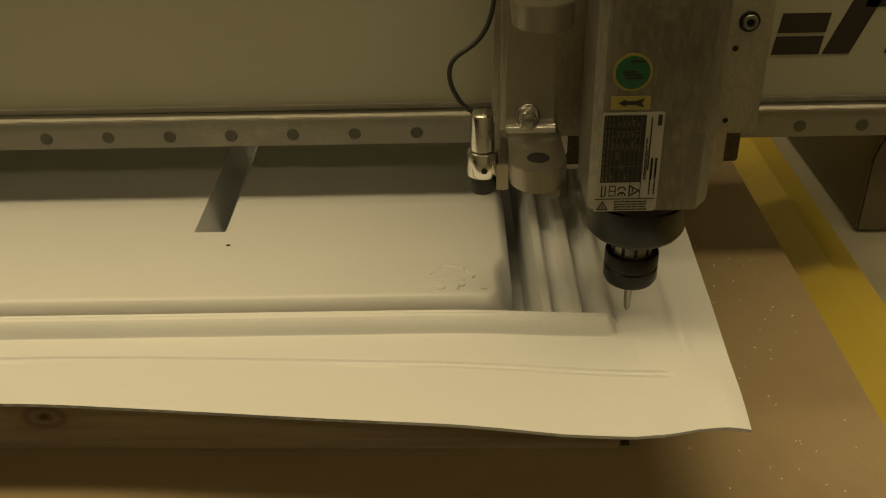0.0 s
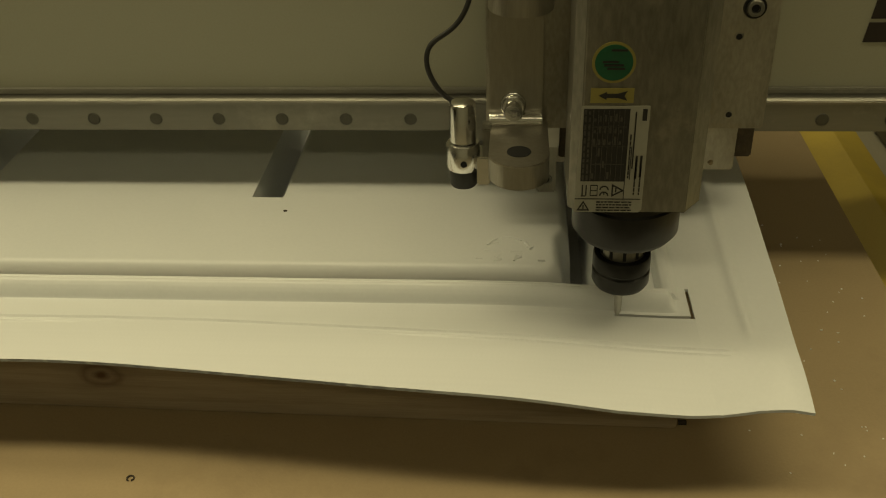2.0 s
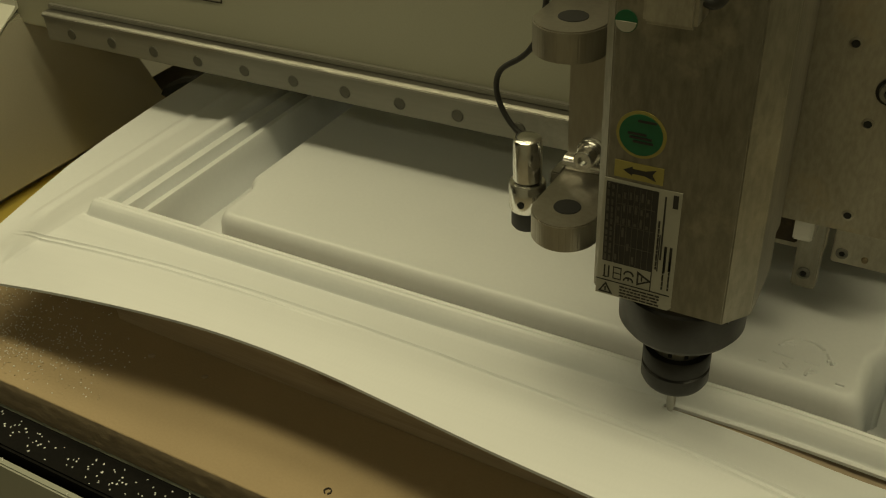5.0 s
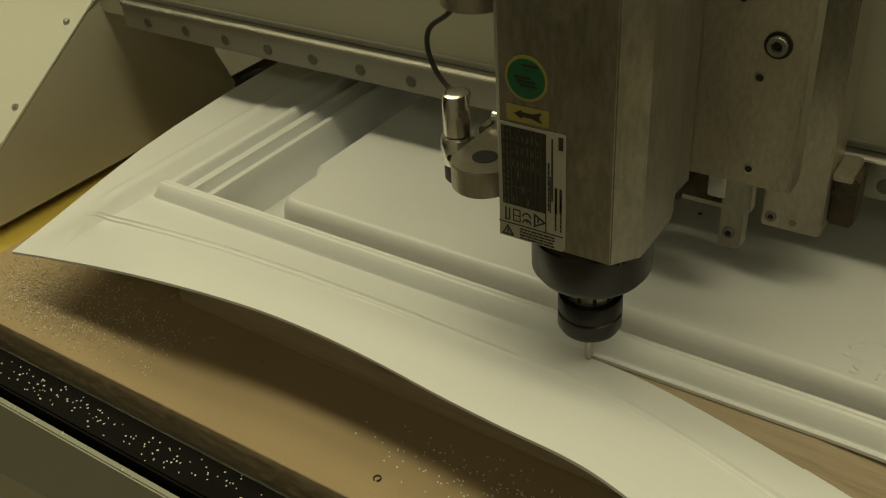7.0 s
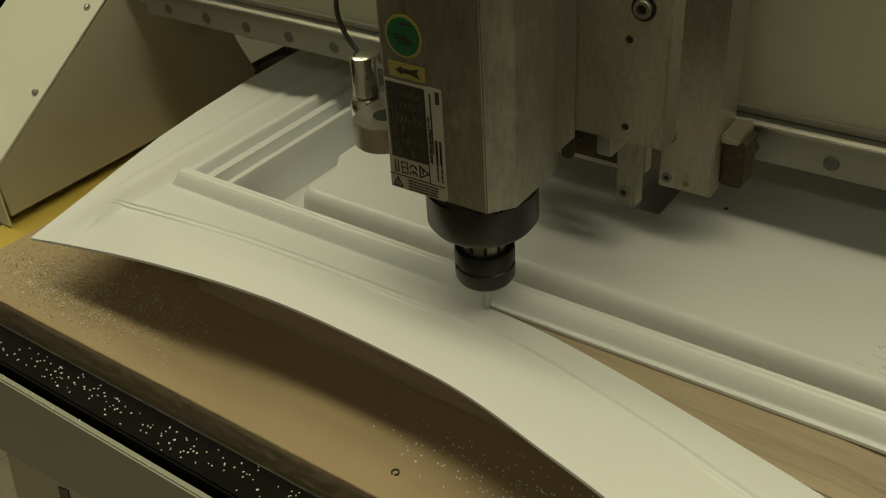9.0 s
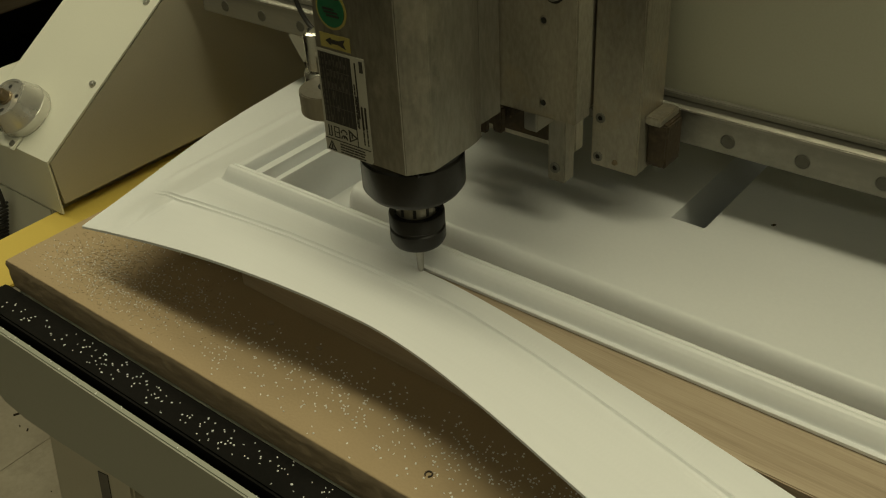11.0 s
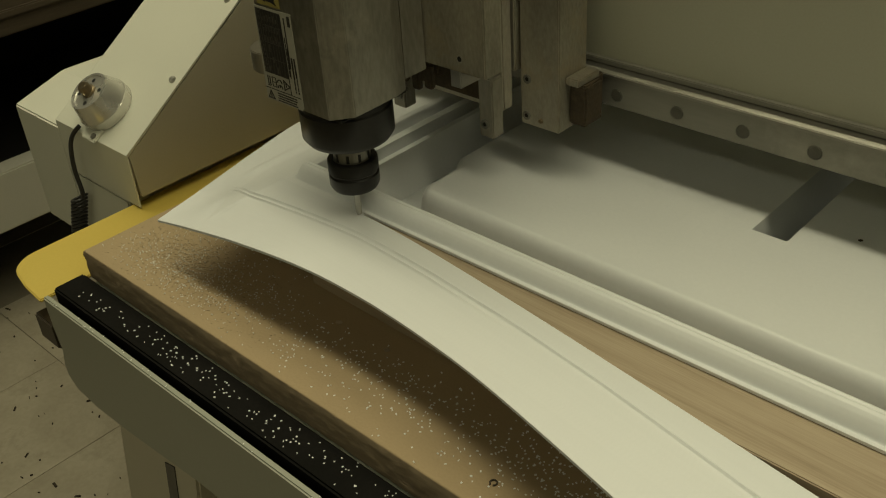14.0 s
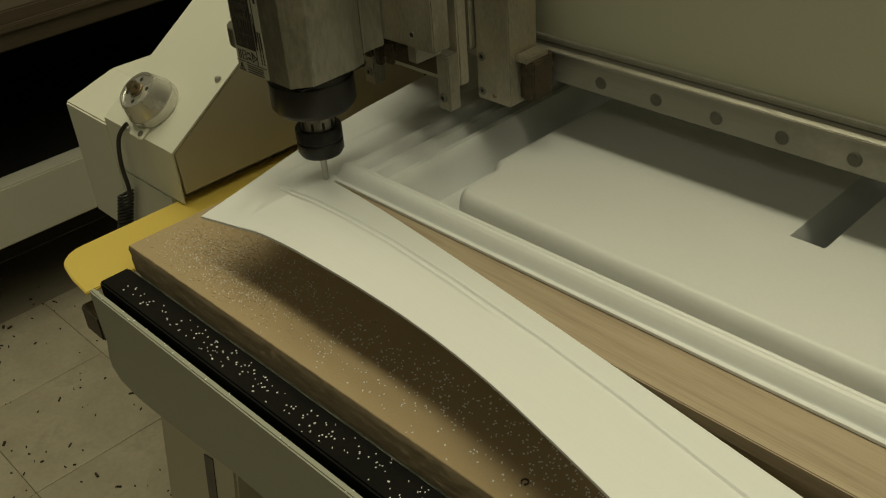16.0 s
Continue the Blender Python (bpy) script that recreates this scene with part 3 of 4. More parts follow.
def emboss():
    zt = SHEET_Z - 0.0038
    cx, cy = 0.2095, 0.1385
    strokes = [
        [(-0.019, -0.011), (-0.013, -0.0125), (-0.004, -0.0125)],
        [(0.003, -0.0125), (0.010, -0.0125), (0.014, -0.0125)],
        [(0.0215, -0.009), (0.0195, -0.003), (0.0165, 0.002)],
        [(-0.004, 0.0105), (0.003, 0.0125), (0.009, 0.010), (0.0135, 0.005)],
        [(-0.0165, -0.003), (-0.013, 0.003), (-0.0085, 0.008)],
        [(0.0235, -0.0055), (0.0205, -0.0045), (0.0175, -0.006)],
        [(-0.013, 0.0005), (-0.0095, 0.0025), (-0.006, 0.002)],
    ]
    for st in strokes:
        tube("raised_arrow", [(cx + u, cy + v, zt) for u, v in st], 0.0014, PLASTIC, panel)
    for x, y in ((0.1865, 0.1135), (0.2395, 0.1125)):
        tube("raised_dash", [(x - 0.003, y, zt), (x, y, zt), (x + 0.003, y, zt)], 0.0013, PLASTIC, panel)
    arcs = [[(0.205, 0.1185), (0.2005, 0.1195), (0.1995, 0.1175), (0.2035, 0.1155), (0.206, 0.113), (0.203, 0.1105), (0.199, 0.1115)],
            [(0.2165, 0.1105), (0.2165, 0.1195), (0.2205, 0.1198), (0.2230, 0.1178), (0.2205, 0.1155), (0.2165, 0.1152)]]
    for st in arcs:
        tube("raised_letter", [(x, y, zt) for x, y in st], 0.0013, PLASTIC, panel)


emboss()


# ---- gantry ----
gantry = thing("router_gantry", "cream router gantry with steel guide rail and side legs", "gantry")
beam = part("beam", box(-0.72, 0.74, 0.246, 0.44, 0.156, 0.80, 0.003), BEAM, gantry, "cream painted gantry beam")
rail = part("guide_rail", box(-0.64, 0.72, 0.230, 0.2455, 0.153, 0.1815, 0.0012), RAIL, gantry, "steel linear guide rail with plugged bolt holes")
lip = prism([(0.2285, 0.1795), (0.2285, 0.1830), (0.232, 0.1850), (0.2455, 0.1850), (0.2455, 0.1815), (0.2320, 0.1815)], "x", -0.64, 0.72, 0.0006)
part("rail_lip", lip, LIP, rail, "bright rounded rail edge")
part("cap_strip", box(-0.64, 0.72, 0.240, 0.2458, 0.1853, 0.1905, 0.0008), RAIL, rail)
for i in range(-10, 12):
    at = 0.06 * i + (0.0095 if i > 4 else 0.0)
    plug = lathe([(0, -0.0008), (0.0052, -0.0008), (0.0058, 0.0), (0.0058, 0.002)], 22, pose(at, 0.2300, 0.165, 90, 0, 0) @ pose(0, 0, 0, 180, 0, 0))
    pl = part("bolt_plug", plug, PLUG, rail, smooth=True)
    part("seat_ring", lathe([(0.0058, 0.0), (0.0058, 0.0004), (0.0063, 0.0004), (0.0064, -0.001)], 22, pose(at, 0.2300, 0.165, 90, 0, 0)), BOLT, pl)
# block print on the beam
def slant(x, z, w, h, s=0.012):
    return [(x, z), (x + w, z), (x + w + s * h / 0.03, z + h), (x + s * h / 0.03, z + h)]
for q in (slant(0.516, 0.2315, 0.0445, 0.0175, 0.004), slant(0.519, 0.2525, 0.0445, 0.0185, 0.004), slant(0.5635, 0.2315, 0.0255, 0.062, 0.012), slant(0.596, 0.276, 0.06, 0.0175, 0.004), slant(0.622, 0.2315, 0.028, 0.036, 0.006)):
    part("print_block", prism(q, "y", 0.2452, 0.2461), BROWN_INK, beam, "dark brown printed shape")
fr = bmesh.new()
for b in ((-0.55, -0.388, 0.2245, 0.2257), (-0.55, -0.388, 0.262, 0.2632), (-0.3892, -0.388, 0.2245, 0.2632)):
    box(b[0], b[1], 0.2452, 0.2461, b[2], b[3], 0, fr)
part("print_frame", fr, INK, beam, "thin black printed frame")


def left_leg():
    side = [(0.004, 0.003), (0.0, 0.057), (0.19, 0.186), (0.246, 0.20), (0.44, 0.20), (0.44, 0.16), (0.358, 0.075), (0.384, 0.018), (0.384, 0.003)]
    leg = part("side_leg", prism(side, "x", -0.7965, -0.6475, 0.002), SIDE, gantry, "tan side leg of the gantry")
    part("inner_panel", prism([(0.004, 0.004), (0.001, 0.056), (0.19, 0.184), (0.26, 0.184), (0.335, 0.110), (0.358, 0.075), (0.383, 0.018), (0.383, 0.004)], "x", -0.6475, -0.6455, 0.0005), SIDE, leg, "tan flat inner panel")
    cov = prism([(-0.002, -0.006), (-0.002, 0.0585), (0.19, 0.1885), (0.205, 0.1985), (0.2055, 0.30), (0.2085, 0.30), (0.208, 0.196), (0.19, 0.1865), (0.0, 0.0565), (0.0, -0.006)], "x", -0.798, -0.6450)
    part("cover", cov, COVER, leg, "cream folded sheet-metal cover")
    low = [(-0.002, -0.11), (-0.002, 0.049), (0.0688, 0.070), (0.30, 0.069), (0.30, -0.12)]
    bm = prism(low, "x", -0.905, -0.798, 0.002)
    part("lower_housing", bm, COVER, leg, "cream lower housing")
    bm = box(-0.7978, -0.672, -0.0015, 0.30, -0.11, -0.008, 0.002)
    part("foot", bm, COVER, leg)
    nrm = pose(0, 0, 0, 34.5, 0, 0)
    for x, y in ((-0.657, 0.080), (-0.662, 0.172)):
        z = 0.0595 + y * 0.677 if y < 0.19 else 0.191
        part("screw", lathe([(0.0042, 0), (0.0042, 0.0015), (0.003, 0.0034), (0.0, 0.0040)], 16, Matrix.Translation((x, y, z)) @ nrm), STEEL, leg, smooth=True)
    return leg


left_leg()


def right_leg():
    # much darker than the left leg: its shade is put into the colour
    leg = part("side_leg", prism([(0.43, -0.072), (0.43, 0.03), (0.40, 0.09), (0.40, 0.2), (0.8, 0.2), (0.8, -0.072)], "x", 0.722, 0.88, 0.003), SHADED_SIDE, gantry, "side leg of the gantry, painted dark for its shade")


right_leg()


def push_button():
    m = Matrix.Translation((-0.7225, 0.031, 0.0808)) @ pose(0, 0, 0, 34, 0, 0) @ Matrix.Scale(0.87, 4)
    b = part("alarm_dome", lathe([(0.0, 0.0), (0.036, 0.0), (0.037, 0.002), (0.037, 0.014), (0.0365, 0.0145), (0.0358, 0.0165), (0.0290, 0.036), (0.0275, 0.0392), (0.0248, 0.0392), (0.0240, 0.0370), (0.0, 0.0370)], 48, m), SATIN, gantry, "polished round alarm dome with a brass knob", True)
    part("knob", lathe([(0.0098, 0.0371), (0.0098, 0.040), (0.0080, 0.0405), (0.0080, 0.048), (0.006, 0.051), (0.0, 0.0515)], 24, m), BRASS, b, "dull brass knob", True)
    for k in range(4):
        a = radians(25 + 90 * k)
        part("screw_hole", lathe([(0.0030, 0.0375), (0.0, 0.0375)], 14, m @ pose(0.0170 * math.cos(a), 0.0175 * math.sin(a), 0)), HOLE_SHADE, b)
    part("tab", box(-0.010, 0.022, -0.050, -0.030, 0.0005, 0.0035, 0.001), COVER, b, "small steel tab with a screw").matrix_basis = m
    part("tab_screw", lathe([(0.004, 0.0036), (0.004, 0.0055), (0.0, 0.006)], 12, m @ pose(0.014, -0.043, 0)), BOLT, b)
    p0 = m @ Vector((-0.022, -0.040, 0.006))
    pts = [p0, p0 + Vector((-0.010, -0.010, -0.010)), (-0.750, -0.0163, 0.032), (-0.755, -0.0163, 0.0046), (-0.7475, -0.0163, -0.014), (-0.752, -0.0165, -0.024)]
    tube("cord", pts, 0.0026, RUBBER, b, "black cord")
    coil = []
    for i in range(12 * 12):
        a, k = i * math.pi / 6, i / 144
        coil.append((-0.762 - 0.036 * k + 0.0092 * math.cos(a), -0.0165 + 0.0092 * math.sin(a), -0.026 - 0.072 * k + 0.004 * math.cos(a)))
    tube("coiled_cord", coil, 0.0019, RUBBER, b, "black coiled cord", res=2)


push_button()

# scaled about the camera's eye: moves outside the guard, looks the same
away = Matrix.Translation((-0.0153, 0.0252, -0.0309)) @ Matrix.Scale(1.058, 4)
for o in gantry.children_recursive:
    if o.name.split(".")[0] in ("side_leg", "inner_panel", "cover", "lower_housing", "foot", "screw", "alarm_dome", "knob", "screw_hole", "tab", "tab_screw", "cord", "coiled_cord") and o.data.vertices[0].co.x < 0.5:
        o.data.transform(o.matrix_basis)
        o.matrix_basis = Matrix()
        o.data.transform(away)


# ---- spindle head ----
head = thing("spindle_head", "aluminium router spindle head cutting along the panel edge", "router spindle")


def cap_screw(x, y, z, r, parent, depth=0.004):
    m = pose(x, y, z, 90, 0, 0)
    s = part("cap_screw", lathe([(0.0, -0.003), (r, -0.003), (r, depth * 0.8), (r * 0.9, depth), (r * 0.55, depth), (r * 0.55, depth * 0.4), (0.0, depth * 0.4)], 24, m), BOLT, parent, smooth=True)
    part("socket", lathe([(r * 0.52, depth * 0.4 + 0.0002), (0.0, depth * 0.4 + 0.0002)], 6, m), HOLE_SHADE, s)
    return s


def hole(x, y, z, r, parent):
    m = pose(x, y, z, 90, 0, 0)
    h = part("threaded_hole", lathe([(r * 1.3, -0.0004), (r * 1.25, 0.0003), (r * 0.85, 0.0005), (r * 0.8, 0.0001), (0, 0.0001)], 24, m), LUG, parent, "bright rimmed threaded hole")
    part("hole_shade_disc", lathe([(r * 0.8, 0.0003), (0, 0.0003)], 20, m), HOLE_SHADE, h)
    return h


def spindle():
    c = 0.0065
    w, yf, yb = 0.0445, -0.0450, 0.030
    prof = [(-w, yf + c), (-w + c, yf), (0.0335, yf), (0.0455, yf + 0.016), (w + 0.001, yf + 0.03), (w, yb - 0.012), (w - 0.003, yb), (-w + 0.003, yb), (-w, yb - 0.012)]
    body = part("spindle_body", prism(prof, "z", 0.2085, 0.66, 0.0007), ALU, head, "square brushed aluminium spindle body")
    part("nose", lathe([(0.0, 0.167), (0.028, 0.167), (0.035, 0.169), (0.0385, 0.174), (0.0385, 0.198), (0.037, 0.1995), (0.037, 0.2035), (0.0, 0.2035)], 64), BLACK_STEEL, head, "black spindle nose", True)
    part("nose_flange", box(-0.038, 0.038, -0.038, 0.038, 0.2030, 0.2085, 0.003), BLACK_STEEL, head)
    collar = bmesh.new()
    lathe([(0.0, 0.146), (0.0160, 0.146), (0.0160, 0.1625), (0.0135, 0.1672), (0.0, 0.1672)], 40, None, collar)
    part("shaft_collar", collar, ALU, head, "bright steel shaft collar", True)
    for k in range(10):
        a = radians(36 * k)
        # collar slots are black bars, their inner shade painted on
        part("slot", box(-0.0012, 0.0012, -0.0164, -0.0155, 0.150, 0.157), HOLE_SHADE, head).matrix_basis = pose(0, 0, 0, 0, 0, math.degrees(a))
    part("collet_nut", lathe([(0.0, 0.1205), (0.0165, 0.1205), (0.0195, 0.1218), (0.0215, 0.1255), (0.0215, 0.1345), (0.0202, 0.1355), (0.0202, 0.137), (0.0215, 0.138), (0.0215, 0.1475), (0.0208, 0.149), (0.0165, 0.149), (0.0165, 0.1465), (0, 0.1465)], 56), BLACK_STEEL, head, "black ring-shaped collet nut", True)
    part("cutter", lathe([(0.0, 0.0895), (0.0012, 0.0900), (0.0026, 0.094), (0.0030, 0.100), (0.0030, 0.1206), (0.0, 0.1206)], 20), STEEL, head, "slim steel cutter", True)
    # print and plates on the front face
    def stick(name, bm, mat, parent, label="", lift=0.0):
        ob = part(name, bm, mat, parent, label)
        ob.matrix_basis = Matrix.Translation((0, yf - 0.0001 - lift, -0.004)) if parent is body else Matrix.Translation((0, -lift, 0))
        return ob
    plate = stick("nameplate", flat([(-0.0405, 0.2128), (0.0025, 0.2128), (0.0045, 0.2150), (0.0045, 0.2905), (-0.0385, 0.2905)]), PAPER, body, "silver nameplate with a dark printed table")
    stick("print_table", rect(-0.0372, -0.0085, 0.2365, 0.2885), INK, plate, "black printed table", 0.0004)
    lines = bmesh.new()
    for k in range(7):
        x = -0.0312 + 0.0033 * k
        rect(x, x + (0.0006 if k == 0 else 0.0003), 0.2370, 0.2880, lines)
    for z in (0.2492, 0.2625, 0.2760):
        rect(-0.0310, -0.0095, z, z + 0.0004, lines)
    tagged(stick("table_grid", lines, INK_GREY, plate, "", 0.0007), kind="stuff")
    rnd = random.Random(3)
    bars = bmesh.new()
    for k in range(6):
        for j in range(6):
            if j > 2 or rnd.random() < 0.25:
                x, z = -0.0303 + 0.0033 * k, 0.2385 + 0.0083 * j
                rect(x, x + 0.0013, z, z + rnd.uniform(0.002, 0.006), bars)
    for k in range(2):
        z = 0.2375
        while z < 0.285:
            h = rnd.uniform(0.0015, 0.004)
            rect(-0.0364 + 0.0026 * k, -0.0352 + 0.0026 * k, z, z + h, bars)
            z += h + rnd.uniform(0.0006, 0.002)
    tagged(stick("table_print", bars, INK_GREY, plate, "", 0.0007), kind="stuff")
    side = bmesh.new()
    rect(-0.0045, -0.0036, 0.246, 0.2865, side)
    rect(-0.0055, -0.0050, 0.238, 0.262, side)
    rect(0.0008, 0.0022, 0.2395, 0.2555, side)
    rect(-0.0022, -0.0008, 0.2385, 0.2555, side)
    rect(0.0000, 0.0028, 0.2805, 0.2885, side)
    rect(-0.0405, 0.0030, 0.2228, 0.2233, side)
    rect(-0.0085, -0.0080, 0.2228, 0.2885, side)
    for x, z0, n in ((-0.0068, 0.239, 9), (0.0012, 0.2265, 7), (-0.0022, 0.2265, 8)):
        z = z0
        for k in range(n):
            h = 0.0016 + 0.0013 * ((k * 7) % 3)
            rect(x, x + 0.0009, z, z + h, side)
            z += h + 0.0007
    for k in range(4):
        z, x = 0.2140 + 0.0021 * k, -0.026
        while x < -0.003:
            w = 0.0016 + 0.0011 * ((k + int(x * 4000)) % 3)
            rect(x, min(x + w, -0.0025), z, z + 0.0008, side)
            x += w + 0.0006
    rect(-0.036, -0.0352, 0.2255, 0.2335, side)
    rect(-0.0335, -0.0327, 0.2255, 0.2335, side)
    rect(-0.0365, -0.0335, 0.2250, 0.2256, side)
    for a in ((-0.0305, -0.0255, 0.2253, 0.2258), (-0.0305, -0.0255, 0.2292, 0.2296), (-0.0305, -0.0255, 0.2331, 0.2336), (-0.0305, -0.03, 0.2253, 0.2336), (-0.026, -0.0255, 0.2253, 0.2336)):
        rect(*a, side)
    tagged(stick("plate_print", side, INK, plate, "", 0.0004), kind="stuff")
    tri = bmesh.new()
    def outline_triangle(cx, cz, s, turn):
        P = [Vector((s * math.cos(radians(turn + 120 * k)), s * math.sin(radians(turn + 120 * k)))) for k in range(3)]
        for k in range(3):
            a, b = P[k], P[(k + 1) % 3]
            ai, bi = a * 0.66, b * 0.66
            flat([(cx + a.x, cz + a.y), (cx + b.x, cz + b.y), (cx + bi.x, cz + bi.y), (cx + ai.x, cz + ai.y)], tri)
        rect(cx - 0.0004, cx + 0.0004, cz - 0.0012, cz + 0.0018, tri)
    outline_triangle(-0.0345, 0.2166, 0.0050, 90)
    outline_triangle(-0.0135, 0.2296, 0.0056, 0)
    stick("warning_sign", tri, INK, plate, "black warning triangles", 0.0004)
    # the two letters C and E, turned to read downward
    ce = bmesh.new()
    for cz, bar in ((0.2316, False), (0.2272, True)):
        arc = [radians(180 * i / 12) for i in range(13)]
        flat([(-0.0212 + 0.0031 * math.cos(a), cz - 0.0016 + 0.0031 * math.sin(a)) for a in arc] + [(-0.0212 + 0.0022 * math.cos(a), cz - 0.0016 + 0.0022 * math.sin(a)) for a in arc[::-1]], ce)
        if bar:
            rect(-0.0216, -0.0208, cz - 0.0010, cz + 0.0012, ce)
    stick("ce_letters", ce, INK, plate, "", 0.0004)
    ring = prism([(0.0135 * math.cos(a), 0.0135 * math.sin(a)) for a in [i * math.pi / 24 for i in range(48)]], "y", -0.0004, 0.0)
    g = stick("round_sticker", ring, LABEL_YELLOW, body, "round green sticker with a yellow rim")
    g.matrix_basis = Matrix.Translation((-0.0203, yf - 0.0001, 0.3155))
    disc = prism([(0.0117 * math.cos(a), 0.0117 * math.sin(a)) for a in [i * math.pi / 24 for i in range(48)]], "y", -0.0009, -0.0004)
    part("green_disc", disc, GREEN, g, "green printed disc")
    scr = bmesh.new()
    for x0, x1, z in ((-0.002, 0.008, 0.0075), (-0.007, 0.003, 0.0), (-0.006, 0.006, -0.0022), (-0.004, 0.007, -0.0045)):
        rect(x0, x1, z, z + 0.0013, scr)
    part("scribble", scr, INK, g).matrix_basis = Matrix.Translation((0, -0.0009, 0))
    al = stick("arrow_label", rect(-0.0335, -0.0065, 0.2925, 0.3025), LABEL_YELLOW, body, "yellow label with a black arrow")
    arrow = flat([(-0.0285, 0.2975), (-0.0235, 0.3002), (-0.0235, 0.2989), (-0.0165, 0.2989), (-0.0105, 0.3008), (-0.0125, 0.2975), (-0.0105, 0.2942), (-0.0165, 0.2961), (-0.0235, 0.2961), (-0.0235, 0.2948)])
    stick("arrow", arrow, INK, al, "", 0.0004)
    up = stick("small_sticker", prism([(-0.0323 + 0.0058 * math.cos(a), 0.379 + 0.0058 * math.sin(a)) for a in [i * math.pi / 12 for i in range(24)]], "y", -0.0004, 0), GREEN, body, "small green and white sticker")
    stick("sticker_half", prism([(-0.0323 + 0.0054 * math.cos(a), 0.379 + 0.0054 * math.sin(a)) for a in [math.pi + i * math.pi / 12 for i in range(13)]], "y", -0.0004, 0), PAPER, up, "", 0.0004)
    con = part("connector", box(-0.018, 0.0075, -0.066, -0.0452, 0.383, 0.43, 0.002), ALU_PLATE, head, "grey cable connector on the spindle")
    tube("connector_cable", [(0.0078, -0.056, 0.395), (0.013, -0.056, 0.392), (0.018, -0.056, 0.398), (0.020, -0.054, 0.42), (0.020, -0.052, 0.50)], 0.003, RUBBER, con, "black connector cable")
    # mount behind the body and the plate that slides on it
    part("mount", box(-0.040, 0.0405, 0.0302, 0.0558, 0.217, 0.66, 0.001), ALU, head, "aluminium spindle mount")
    zp = part("slide_plate", box(-0.062, 0.103, 0.048, 0.068, 0.2275, 0.66, 0.0012), ALU_PLATE, head, "machined aluminium slide plate")
    zp.matrix_basis = Matrix.Translation((0.0004, 0.008, -0.005))
    cap_screw(0.0847, 0.048, 0.3208, 0.0060, zp)
    part("washer", lathe([(0.0080, 0.0), (0.0080, 0.0012), (0.0063, 0.0014), (0.0063, 0.0)], 28, pose(0.0847, 0.048, 0.3208, 90, 0, 0)), BLACK_STEEL, zp)
    hole(0.0766, 0.048, 0.2995, 0.0028, zp)
    hole(0.0767, 0.048, 0.2393, 0.0028, zp)
    hole(0.062, 0.048, 0.345, 0.0028, zp)
    part("slide_rail", box(0.046, 0.058, 0.0765, 0.108, 0.196, 0.66, 0.001), STEEL, head, "steel slide rail")
    part("slide_rail", box(-0.058, -0.046, 0.0765, 0.108, 0.196, 0.66, 0.001), STEEL, head, "steel slide rail")
    part("back_plate", box(-0.10, 0.062, 0.125, 0.138, 0.158, 0.66, 0.0015), ALU_PLATE, head, "stained aluminium back plate")
    for sx in (1, -1):
        clamp = part("clamp_block", box(min(sx * 0.046, sx * 0.062), max(sx * 0.046, sx * 0.062), 0.110, 0.1248, 0.137, 0.193, 0.0012), ALU, head, "small aluminium clamp block with a screw")
        cap_screw(sx * 0.0535, 0.110, 0.150, 0.0045, clamp, 0.002)
    blk = part("carriage_arm", box(0.0655, 0.1075, 0.1440, 0.183, 0.1415, 0.66, 0.0012), ALU_PLATE, head, "stained aluminium carriage arm")
    cap_screw(0.0725, 0.1440, 0.1505, 0.0042, blk, 0.0015)
    cap_screw(0.0735, 0.1440, 0.185, 0.0042, blk, 0.0015)
    part("set_screw", lathe([(0.0025, 0), (0.002, 0.0015), (0.0, 0.0018)], 12, pose(0.088, 0.1440, 0.1490, 90, 0, 0)), BRASS, blk)
    part("carriage_arm", box(-0.1055, -0.0635, 0.1440, 0.183, 0.150, 0.66, 0.0012), ALU_PLATE, head, "stained aluminium carriage arm")
    part("cross_plate", box(-0.0630, 0.0630, 0.1405, 0.186, 0.190, 0.66, 0.0012), ALU_PLATE, head)
    car = part("rail_carriage", box(0.045, 0.119, 0.1835, 0.1925, 0.149, 0.186, 0.0015), RUST, head, "dark rail carriage with end wipers")
    part("wiper", box(0.1078, 0.1250, 0.1580, 0.1832, 0.147, 0.185, 0.0015), RUST, car, "black end wiper with brown grease")
    part("stop_plate", box(0.1078, 0.1215, 0.1520, 0.1830, 0.1852, 0.192, 0.001), ALU_PLATE, car)
    part("rail_carriage", box(-0.119, -0.045, 0.1835, 0.1925, 0.149, 0.186, 0.0015), BOLT, head, "dark rail carriage")
    nut = bmesh.new()
    box(-0.030, 0.034, 0.0765, 0.118, 0.200, 0.232, 0.003, nut)
    for k in range(4):
        box(-0.024 + 0.015 * k, -0.015 + 0.015 * k, 0.070, 0.0762, 0.186 + 0.004 * (k % 2), 0.212, 0.0015, nut)
    part("screw_nut", nut, RUST, head, "grimy dark screw nut under the slide plate")
    part("nut_plate", box(-0.044, 0.044, 0.1185, 0.1245, 0.166, 0.24, 0.001), RUST, head)


spindle()


